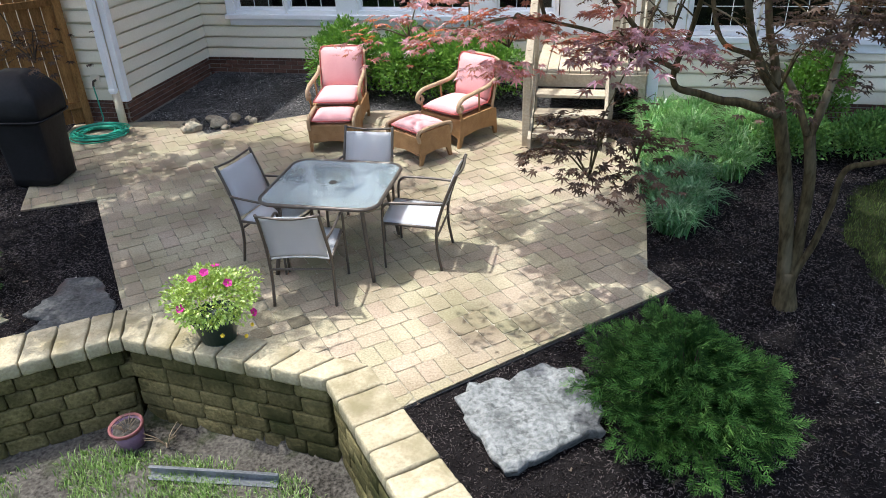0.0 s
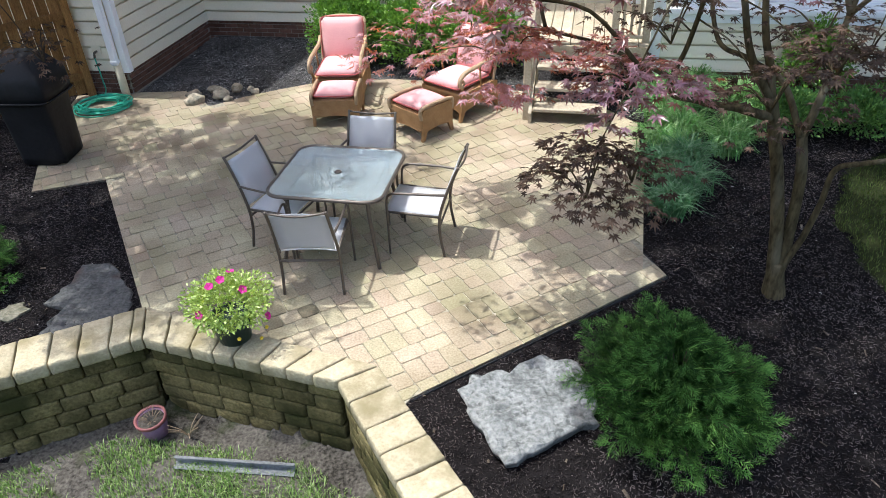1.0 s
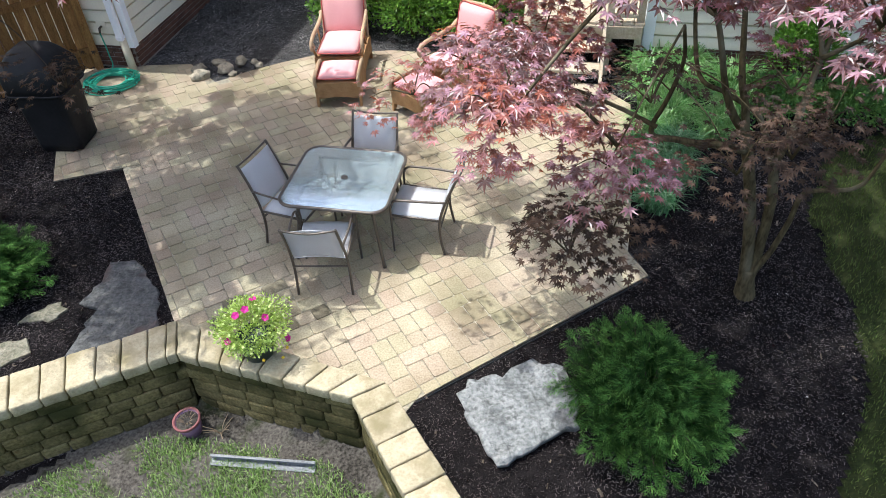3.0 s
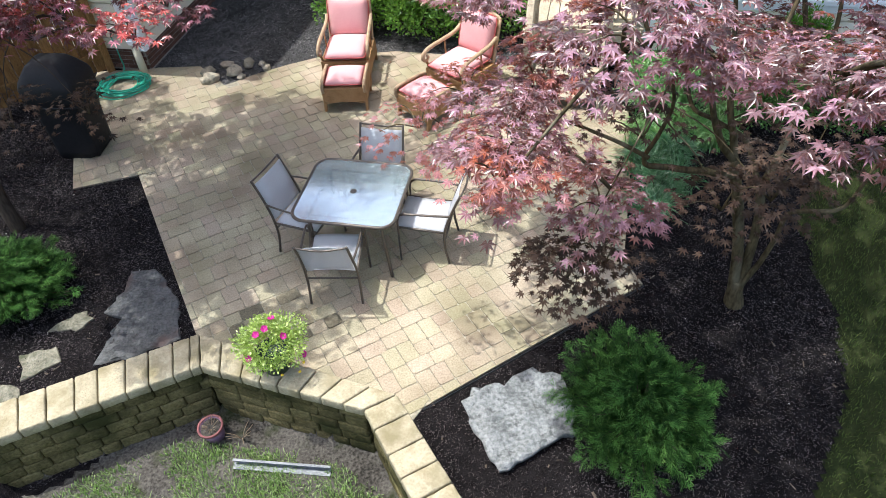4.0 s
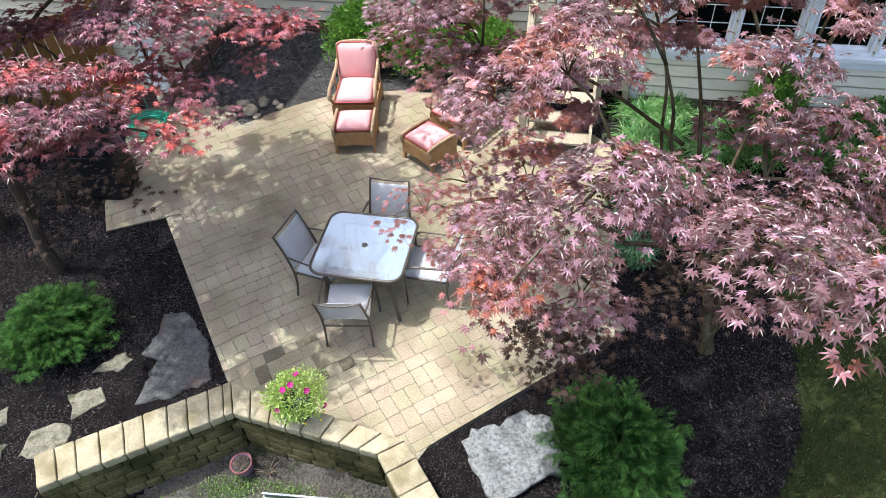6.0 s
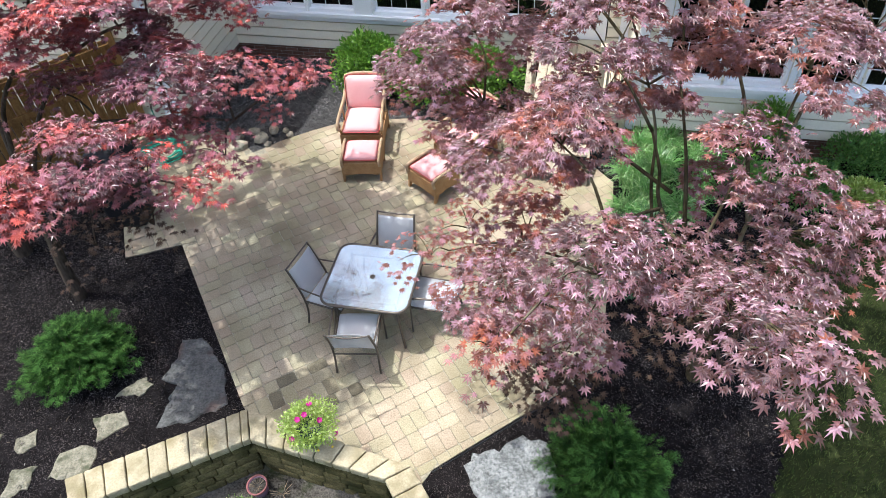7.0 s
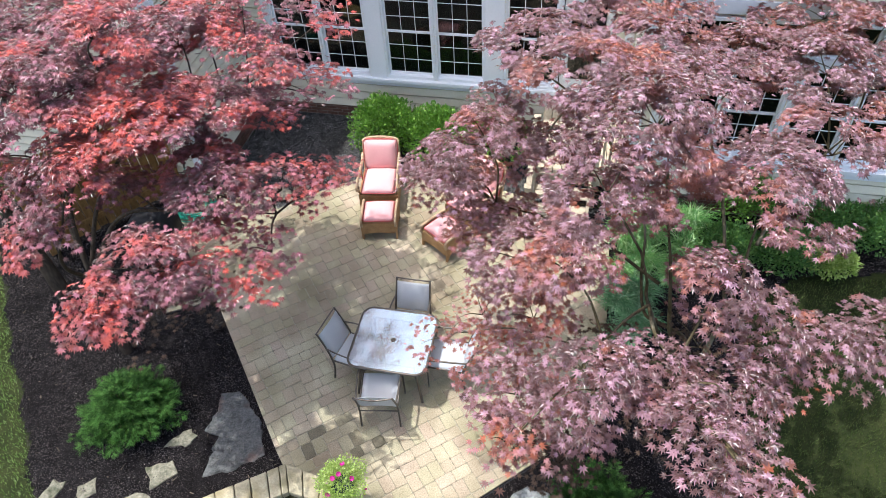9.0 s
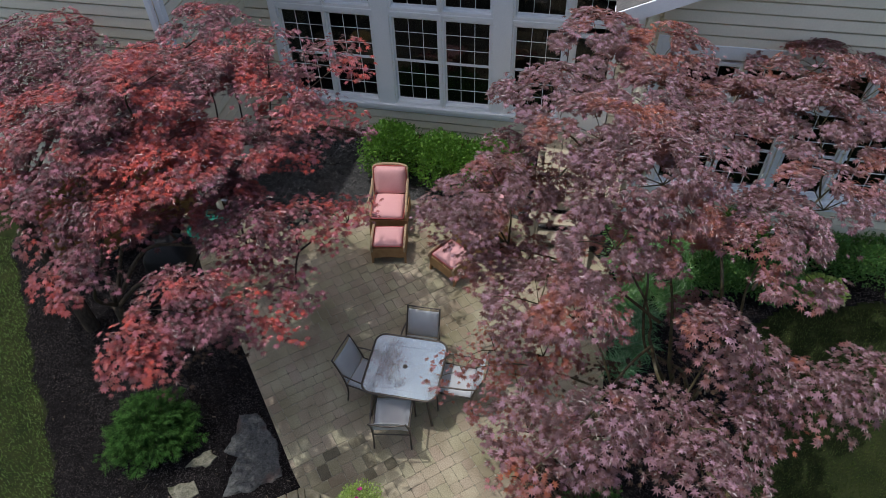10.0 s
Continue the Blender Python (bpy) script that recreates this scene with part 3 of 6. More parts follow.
add_box(spout, (-0.06, -3.03, 0.50), (0.108, 0.083, 0.05), 0.008)
downspout = part_of("downspout", bm_mesh("downspout", spout, M_WHITE), house, None, "white metal downspout at the wall corner")
M_PIPE = mat("drain_pipe", (0.62, 0.55, 0.40), (0.70, 0.62, 0.46), 0.7, 5, 60, 0.1)
part_of("drain_pipe", bm_mesh("drain_pipe", tube([(-0.06, -3.0, 0.5), (-0.05, -3.01, 0.2), (-0.04, -3.02, -0.05)], 0.055, 12), M_PIPE, True), downspout, None, "tan drain pipe at the foot")

# right wing with a gable towards the patio
rw_wins = [(0.40, 1.17), (1.24, 2.01), (2.16, 2.93), (3.0, 3.77)]
wing = clap_wall("wing_wall", 7.4, 4.15, pose(WING_U, WING_V, 0), [(a, b, 1.16, 3.40) for a, b in rw_wins], gable=(3.7, 5.85))
for a, b in rw_wins:
    window("window", a, b, 1.16, 2.74, wing)
    window("transom_window", a, b, 2.85, 3.40, wing, 3, 1, sash=False)
    rail_strip("mullion_board", wing, ((a + b) / 2, -0.01, 2.795), (b - a + 0.07, 0.10, 0.05))
for a, b in ((0.24, 0.365), (2.045, 2.125), (3.805, 3.95)):
    rail_strip("casing_board", wing, ((a + b) / 2, -0.030, 2.28), (b - a, 0.076, 2.24))
rail_strip("window_sill", wing, (2.09, -0.05, 1.09), (3.86, 0.13, 0.07), "white painted window sill")
rail_strip("apron_board", wing, (2.09, -0.045, 1.0), (3.8, 0.05, 0.11))
rail_strip("frieze_board", wing, (3.7, -0.035, 3.58), (7.3, 0.06, 0.20))
rail_strip("corner_trim", wing, (0.06, -0.03, 2.02), (0.14, 0.06, 3.5))
wing_side = clap_wall("wing_side_wall", 1.62, 4.15, pose(WING_U, BACK_V, 0, 0, 0, -90))

# roofs
def roof_slab(name, quad, thick):
    vs = [Vector(q) for q in quad]
    nrm = (vs[1] - vs[0]).cross(vs[3] - vs[0]).normalized() * thick
    v = vs + [p - nrm for p in vs]
    f = [(0, 1, 2, 3), (7, 6, 5, 4), (0, 4, 5, 1), (1, 5, 6, 2), (2, 6, 7, 3), (3, 7, 4, 0)]
    return part_of(name, mesh_of(name, v, f, M_ROOF), house)


roof_slab("wing_roof", [(6.35, -2.5, 4.22), (10.7, -2.5, 6.22), (10.7, 5.0, 6.22), (6.35, 5.0, 4.22)], 0.06)
roof_slab("wing_roof", [(10.7, -2.5, 6.22), (15.05, -2.5, 4.22), (15.05, 5.0, 4.22), (10.7, 5.0, 6.22)], 0.06)
for a, b in (((6.35, 4.10), (10.7, 6.10)), ((10.7, 6.10), (15.05, 4.10))):
    v = [(a[0], y, a[1] + z) for y in (-2.53, -2.49) for z in (-0.1, 0.11)] + [(b[0], y, b[1] + z) for y in (-2.53, -2.49) for z in (-0.1, 0.11)]
    f = [(0, 1, 3, 2), (4, 6, 7, 5), (0, 4, 5, 1), (2, 3, 7, 6), (1, 5, 7, 3), (0, 2, 6, 4)]
    part_of("rake_board", mesh_of("rake_board", v, f, M_WHITE), house, None, "white rake board along the gable")
    v = [(a[0], -2.49, a[1] - 0.02), (b[0], -2.49, b[1] - 0.02), (b[0], -2.13, b[1] - 0.02), (a[0], -2.13, a[1] - 0.02)]
    v += [(x, y, z + 0.03) for x, y, z in v]
    part_of("soffit", mesh_of("soffit", v, [(3, 2, 1, 0), (4, 5, 6, 7), (0, 1, 5, 4), (1, 2, 6, 5), (2, 3, 7, 6), (3, 0, 4, 7)], M_WHITE), house)
roof_slab("main_roof", [(-0.45, -0.95, 5.0), (7.0, -0.95, 5.0), (7.0, 4.5, 7.2), (-0.45, 4.5, 7.2)], 0.06)
roof_slab("left_roof", [(-6.3, -2.98, 5.05), (0.14, -2.98, 5.05), (0.14, 4.5, 7.9), (-6.3, 4.5, 7.9)], 0.06)
part_of("gutter", bm_mesh("gutter", box_bm((3.7, -1.0, 4.98), (6.4, 0.12, 0.12), 0.02), M_WHITE), house, None, "white gutter along the eave")
part_of("gutter", bm_mesh("gutter", box_bm((-3.06, -3.03, 5.03), (6.44, 0.10, 0.10), 0.02), M_WHITE), house)

# dim room behind the glass
room = bmesh.new()
for c, s in (((3.4, 3.5, 1.9), (7.2, 0.1, 4.4)), ((-0.15, 1.6, 1.9), (0.1, 3.8, 4.4)), ((3.4, 1.6, 0.62), (7.0, 3.8, 0.1)), ((3.4, 1.6, 3.7), (7.0, 3.7, 0.1)), ((6.95, 1.6, 1.9), (0.1, 3.7, 4.4)),
             ((10.7, 1.5, 1.9), (7.2, 0.1, 4.4)), ((10.7, -0.2, 0.62), (7.2, 3.4, 0.1)), ((10.7, -0.2, 3.7), (7.2, 3.4, 0.1)), ((14.35, -0.3, 1.9), (0.1, 3.6, 4.4))):
    add_box(room, c, s)
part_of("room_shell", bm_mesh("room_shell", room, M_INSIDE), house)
lamp = thing("pendant_lamp", "warm lit amber pendant lamp hanging in the room", "lamp", HOUSE @ pose(1.62, 0.9, 1.5))
part("shade", lathe([(0.04, 0.12), (0.16, 0.06), (0.22, 0.0), (0.20, -0.01), (0.14, 0.04), (0.03, 0.09)]), M_LAMP, lamp, "amber glass shade", True)
part("cord", tube([(0, 0, 0.12), (0, 0, 2.15)], 0.008, 6), M_BRONZE, lamp)

# ---- deck and stairs ----
deck = thing("deck_stairs", "pale timber deck with open stairs and railings", "stairs", HOUSE)
board = box_bm((0, 0, 0), (0.132, 1.80, 0.035), 0.005)
BOARD = bm_mesh("deck_board", board, M_DECK)
for k in range(10):
    part_of("deck_board", BOARD, deck, Matrix.Translation((5.66 + 0.14 * k, -1.49, 0.70)))
part("rim_joist", box_bm((6.26, -2.40, 0.60), (1.40, 0.04, 0.165), 0.004), M_DECK, deck)
part("rim_joist", box_bm((5.60, -1.45, 0.60), (0.04, 1.86, 0.165), 0.004), M_DECK, deck)
for i, (v, z) in enumerate(((-3.13, 0.175), (-2.89, 0.35), (-2.65, 0.525))):
    part("tread", box_bm((6.05, v, z - 0.02), (0.84, 0.27, 0.04), 0.006), M_DECK, deck)
for u in (5.60, 6.49):
    v = [(u - 0.02, -3.30, 0.0), (u - 0.02, -3.06, 0.0), (u - 0.02, -2.43, 0.48), (u - 0.02, -2.43, 0.74), (u - 0.02, -3.30, 0.13)]
    v += [(x + 0.04, y, z) for x, y, z in v]
    f = [(4, 3, 2, 1, 0), (5, 6, 7, 8, 9)] + [(i, (i + 1) % 5, 5 + (i + 1) % 5, 5 + i) for i in range(5)]
    part_of("stringer", mesh_of("stringer", v, f, M_DECK), deck)
for u, v, z0, z1 in ((5.55, -3.16, -0.02, 1.00), (5.575, -2.37, 0.0, 1.72), (6.545, -2.37, 0.0, 1.72), (6.93, -2.30, 0.0, 1.70)):
    part("newel_post", box_bm((u, v, (z0 + z1) / 2), (0.09, 0.09, z1 - z0), 0.006), M_DECK, deck)
    part("post_cap", box_bm((u, v, z1 + 0.012), (0.115, 0.115, 0.025), 0.005), M_DECK, deck)
rot = Matrix.Rotation(math.atan2(0.70, 0.79), 4, "X")
part("handrail", box_bm((5.56, -2.765, 1.34), (0.09, 1.07, 0.04), 0.006, rot), M_DECK, deck, "sunlit sloping handrail")
part("bottom_rail", box_bm((5.56, -2.765, 0.60), (0.04, 1.05, 0.05), 0.004, rot), M_DECK, deck)
for k in range(5):
    y = -3.03 + 0.125 * k
    z = 0.36 + 0.886 * (y + 3.03)
    part("baluster", box_bm((5.56, y, z + 0.37), (0.034, 0.034, 0.80), 0.003), M_DECK, deck)
for z in (1.66, 0.80):
    part("top_rail", box_bm((6.74, -2.35, z), (0.30, 0.06, 0.04), 0.004), M_DECK, deck)
for k in range(3):
    part("baluster", box_bm((6.64 + 0.1 * k, -2.35, 1.23), (0.034, 0.034, 0.82), 0.003), M_DECK, deck)

# ---- fence ----
fence = thing("fence", "weathered brown board fence panel beside the house", "fence", HOUSE @ pose(-0.57, -3.0, 0, 0, 0, 180 + 51))
PICKET = bm_mesh("picket", box_bm((0, 0, 0.9), (0.130, 0.02, 1.72), 0.003), M_FENCE)
for k in range(16):
    part_of("picket", PICKET, fence, Matrix.Translation((0.14 + 0.1415 * k, -0.015 + 0.004 * (k % 2), 0.02 * math.sin(k * 2.3))))
for z in (0.30, 1.12, 1.66):
    part("fence_rail", box_bm((1.15, 0.02, z), (2.3, 0.04, 0.09), 0.004), M_FENCE, fence)
for x in (0.02, 2.3):
    part("fence_post", box_bm((x, 0.0, 0.93), (0.10, 0.10, 1.9), 0.008), M_FENCE, fence)

# ---- hose and tap ----
bib = thing("hose_tap", "brass garden tap on a cream wall plate", "tap", HOUSE @ pose(-0.36, LEFT_V - 0.02, 0.58))
part("wall_plate", box_bm((0, -0.01, 0.04), (0.15, 0.03, 0.15), 0.01), M_SIDING, bib)
part("spigot", tube([(0, 0, 0.03), (0, -0.08, 0.02), (0, -0.10, -0.04)], 0.016), M_BRONZE, bib, "brass spigot", True)
hose = thing("garden_hose", "coiled bright green garden hose on the pavers", "hose")
hc = Vector((-3.72, 11.22, 0.0))
pts = []
for i in range(330):
    a = i / 24 * 2 * math.pi
    turn = i // 24
    rr = 0.27 + 0.06 * math.sin(turn * 2.1) + 0.012 * math.sin(3 * a + turn)
    pts.append(hc + Vector((rr * 1.12 * math.cos(a) + 0.03 * math.sin(turn * 5.0), rr * 0.92 * math.sin(a) + 0.03 * math.cos(turn * 3.7), 0.018 + 0.010 * (turn // 2) + 0.008 * math.sin(a * 2 + turn))))
tap = (HOUSE @ pose(-0.36, LEFT_V - 0.12, 0.54)).translation
up = spline([pts[-1], pts[-1] + Vector((-0.1, 0.2, 0.0)), tap + Vector((0.03, -0.1, -0.48)), tap + Vector((0.02, -0.02, -0.28)), tap], 8)
part("hose_coil", tube(pts + up[1:], 0.009, 6), M_HOSE, hose, "", True)

# ---- covered grill ----
grill = thing("covered_grill", "barbecue grill under a black fabric cover", "grill", pose(-3.85, 9.78, 0, 0, 0, -9) @ Matrix.Diagonal((0.88, 0.95, 1.06, 1.0)))
bm = bmesh.new()
prof = [(0.0, 0.30, 0.26), (0.08, 0.305, 0.262), (0.40, 0.325, 0.275), (0.66, 0.345, 0.29), (0.70, 0.355, 0.295), (0.72, 0.395, 0.325), (0.80, 0.405, 0.33), (0.92, 0.40, 0.325), (0.98, 0.375, 0.30), (1.07, 0.30, 0.24), (1.14, 0.235, 0.18), (1.18, 0.15, 0.11), (1.19, 0.06, 0.05)]
rings = []
for z, a, b in prof:
    ring = []
    for k in range(36):
        t = 2 * math.pi * k / 36
        c, s = math.cos(t), math.sin(t)
        e = 2 / 6.5
        fold = 1 + (0.018 * math.sin(9 * t + 2 * z) + 0.012 * math.sin(17 * t)) * (1.1 - z * 0.6)
        ring.append(bm.verts.new((a * fold * math.copysign(abs(c) ** e, c), b * fold * math.copysign(abs(s) ** e, s), z + 0.02 + 0.01 * math.sin(5 * t) * (z < 0.05))))
    rings.append(ring)
for r0, r1 in zip(rings, rings[1:]):
    for k in range(36):
        bm.faces.new((r0[k], r0[(k + 1) % 36], r1[(k + 1) % 36], r1[k]))
bm.faces.new(rings[-1])
bm.faces.new(rings[0][::-1])
part("cover", bm, M_COVER, grill, "", True)
hem = []
for k in range(36):
    t = 2 * math.pi * k / 36
    c, s = math.cos(t), math.sin(t)
    hem.append((0.408 * math.copysign(abs(c) ** 0.308, c), 0.332 * math.copysign(abs(s) ** 0.308, s), 0.735))
part("hem_band", tube(hem, 0.012, 6, True), M_COVER, grill, "", True)

# ---- low block wall ----
wall = thing("block_wall", "tan concrete block seat wall with pale cap stones", "wall", None, "", "structure")


def along(a, b):
    d = Vector((b[0] - a[0], b[1] - a[1], 0))
    return d.length, d.normalized(), math.degrees(math.atan2(d.y, d.x))


def rough_block(size, seed, bulge=0.012):
    """A split-face block with worn edges."""
    r = random.Random(seed)
    bm = box_bm((0, 0, 0), size, min(size) * 0.17, segs=2)
    for v in bm.verts:
        v.co += Vector((r.uniform(-1, 1), r.uniform(-1, 1), r.uniform(-1, 1))) * bulge * 0.22
        if v.co.y < 0:
            v.co.y -= bulge * (1 - abs(2 * v.co.x / size[0]) ** 2)
    return bm_mesh("block", bm, M_BLOCK, True)


COURSE = 0.12
BLOCKS = {ln: [rough_block((ln - 0.003, 0.14, COURSE - 0.002), 10 * i + int(ln * 100)) for i in range(3)] for ln in (0.16, 0.20, 0.24, 0.27)}
rw = random.Random(5)
bottoms = -0.173
for si in range(3):
    a, b = WALL_FRONT[si], WALL_FRONT[si + 1]
    length, d, ang = along(a, b)
    nrm = Vector((-d.y, d.x, 0))
    core = [Vector((*WALL_FRONT[si], 0)) + nrm * 0.1, Vector((*WALL_FRONT[si + 1], 0)) + nrm * 0.1, Vector((*WALL_BACK[si + 1], 0)) - nrm * 0.03, Vector((*WALL_BACK[si], 0)) - nrm * 0.03]
    v = [(p.x, p.y, z) for z in (-0.3, 0.425) for p in core]
    part_of("wall_core", mesh_of("wall_core", v, [(3, 2, 1, 0), (4, 5, 6, 7), (0, 1, 5, 4), (1, 2, 6, 5), (2, 3, 7, 6), (3, 0, 4, 7)], M_BLOCK), wall)
    for c in range(5):
        x = -0.02 if c % 2 else 0.0
        while x < length - 0.05:
            ln = rw.choice([0.16, 0.20, 0.24, 0.24, 0.27])
            if length - x - ln < 0.12:
                ln = min(BLOCKS, key=lambda q: abs(q - (length - x)))
            p = Vector((*a, 0)) + d * (x + ln / 2) + nrm * (0.105 + rw.uniform(-0.006, 0.006))
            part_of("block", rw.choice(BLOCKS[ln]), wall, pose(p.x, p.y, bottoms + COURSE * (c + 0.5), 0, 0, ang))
            x += ln
# end face of the left arm
pa, pb = Vector((*WALL_BACK[0], 0)), Vector((*WALL_FRONT[0], 0))
for c in range(5):
    for k, ln in enumerate((0.16, 0.16)):
        p = pa.lerp(pb, 0.27 + 0.46 * k) + Vector((0.05, 0.02, 0))
        part_of("block", BLOCKS[0.16][c % 3], wall, pose(p.x, p.y, bottoms + COURSE * (c + 0.5), 0, 0, -66))


def cap_mesh(quad, z0, z1, seed):
    """A cap stone over four plan corners, its upper edge worn round."""
    r = random.Random(seed)
    cen = sum((Vector((*q, 0)) for q in quad), Vector()) / 4
    rows = []
    top = [r.uniform(-0.004, 0.004) for _ in range(4)]
    wob = [r.uniform(0.0, 0.004) for _ in range(28)]
    for z, inset in ((z0, 0.008), (z0 + 0.015, 0.001), (z1 - 0.026, 0.0), (z1 - 0.011, 0.002), (z1 - 0.003, 0.006), (z1, 0.013)):
        ring = []
        for i in range(4):
            p, q = Vector((*quad[i], 0)), Vector((*quad[(i + 1) % 4], 0))
            for k, t in enumerate((0.04, 0.17, 0.33, 0.5, 0.67, 0.83, 0.96)):
                w = p.lerp(q, t)
                w = w + (cen - w).normalized() * (inset + wob[7 * i + k] + r.uniform(0, 0.003))
                ring.append((w.x, w.y, z + top[i] * (1 - t) + top[(i + 1) % 4] * t + r.uniform(-0.001, 0.001)))
        rows.append(ring)
    rows.append([(cen.x + 0.5 * (x - cen.x), cen.y + 0.5 * (y - cen.y), z + r.uniform(0, 0.003)) for x, y, z in rows[-1]])
    v = [p for ring in rows for p in ring]
    n = len(rows) - 1
    f = [(28 * j + k, 28 * j + (k + 1) % 28, 28 * (j + 1) + (k + 1) % 28, 28 * (j + 1) + k) for j in range(n) for k in range(28)]
    f += [tuple(range(27, -1, -1)), tuple(28 * n + k for k in range(28))]
    return mesh_of("cap_stone", v, f, M_CAP, True)


counts = [9, 8, 11]
for si in range(3):
    fa, fb, ba, bb = (Vector((*p, 0)) for p in (WALL_FRONT[si], WALL_FRONT[si + 1], WALL_BACK[si], WALL_BACK[si + 1]))
    cuts = [0.0]
    for k in range(counts[si]):
        cuts.append(cuts[-1] + rw.uniform(0.85, 1.15))
    cuts = [c / cuts[-1] for c in cuts]
    if si == 0:
        cuts.insert(-1, 0.955)
    for k in range(len(cuts) - 1):
        g = 0.003 / max((fb - fa).length, 0.1) / 2
        t0, t1 = cuts[k] + g, cuts[k + 1] - g
        quad = [fa.lerp(fb, t0), fa.lerp(fb, t1), ba.lerp(bb, t1), ba.lerp(bb, t0)]
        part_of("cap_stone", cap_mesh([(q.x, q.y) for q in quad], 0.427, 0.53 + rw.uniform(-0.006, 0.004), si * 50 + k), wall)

# ---- dining set ----
TABLE = pose(-0.32, 7.53, 0, 0, 0, -15.5)
table = thing("patio_table", "square frosted glass patio table with a bronze metal frame", "table", TABLE)


def rounded_rect(w, h, r, per=7):
    out = []
    for cx, cy, a0 in ((w / 2 - r, h / 2 - r, 0), (-w / 2 + r, h / 2 - r, 90), (-w / 2 + r, -h / 2 + r, 180), (w / 2 - r, -h / 2 + r, 270)):
        for k in range(per):
            a = radians(a0 + 90 * k / (per - 1))
            out.append((cx + r * math.cos(a), cy + r * math.sin(a)))
    return out


loop = rounded_rect(1.00, 0.95, 0.13)
bm = bmesh.new()
lo = [bm.verts.new((x, y, 0.700)) for x, y in loop]
hi = [bm.verts.new((x, y, 0.708)) for x, y in loop]
bm.faces.new(lo[::-1])
bm.faces.new(hi)
for k in range(len(loop)):
    j = (k + 1) % len(loop)
    bm.faces.new((lo[k], lo[j], hi[j], hi[k]))
part("glass_top", bm, M_TABLE, table, "rippled frosted glass top")
part("rim", tube([(x, y, 0.702) for x, y in rounded_rect(1.03, 0.98, 0.145)], 0.017, 8, True), M_BRONZE, table, "", True)
part("umbrella_ring", lathe([(0.026, 0.706), (0.034, 0.711), (0.026, 0.715), (0.018, 0.711)], 16), M_BRONZE, table, "", True)
for sx in (-1, 1):
    for sy in (-1, 1):
        part("leg", tube(spline([(0.36 * sx, 0.35 * sy, 0.69), (0.375 * sx, 0.365 * sy, 0.45), (0.44 * sx, 0.435 * sy, 0.0)], 5), 0.019, 8), M_BRONZE, table, "", True)
for s in (-1, 1):
    part("apron_bar", tube([(-0.37, 0.355 * s, 0.665), (0.37, 0.355 * s, 0.665)], 0.013, 8), M_BRONZE, table, "", True)
    part("apron_bar", tube([(0.37 * s, -0.355, 0.64), (0.37 * s, 0.355, 0.64)], 0.013, 8), M_BRONZE, table, "", True)


def sling_sheet(points, width, thick=0.006):
    """Cloth stretched between two side rails, along points (y, z), sagging a little across."""
    bm = bmesh.new()
    pts = spline([(0, y, z) for y, z in points], 4)
    rows = []
    for side in (0, 1):
        grid = []
        for i, p in enumerate(pts):
            t = (pts[min(i + 1, len(pts) - 1)] - pts[max(i - 1, 0)]).normalized()
            nrm = Vector((0, -t.z, t.y))
            grid.append([bm.verts.new((x * width / 2, *(p - nrm * (0.018 * (1 - x * x) + thick * side))[1:])) for x in (-1, -0.6, -0.2, 0.2, 0.6, 1)])
        rows.append(grid)
    for side, grid in enumerate(rows):
        for a, b in zip(grid, grid[1:]):
            for k in range(5):
                q = (a[k], a[k + 1], b[k + 1], b[k])
                bm.faces.new(q if side == 0 else q[::-1])
    for k in range(5):
        for e in (0, -1):
            bm.faces.new((rows[0][e][k], rows[1][e][k], rows[1][e][k + 1], rows[0][e][k + 1]))
    for e in (0, -1):
        for i in range(len(pts) - 1):
            bm.faces.new((rows[0][i][e], rows[0][i + 1][e], rows[1][i + 1][e], rows[1][i][e]))
    bmesh.ops.recalc_face_normals(bm, faces=bm.faces)
    return bm


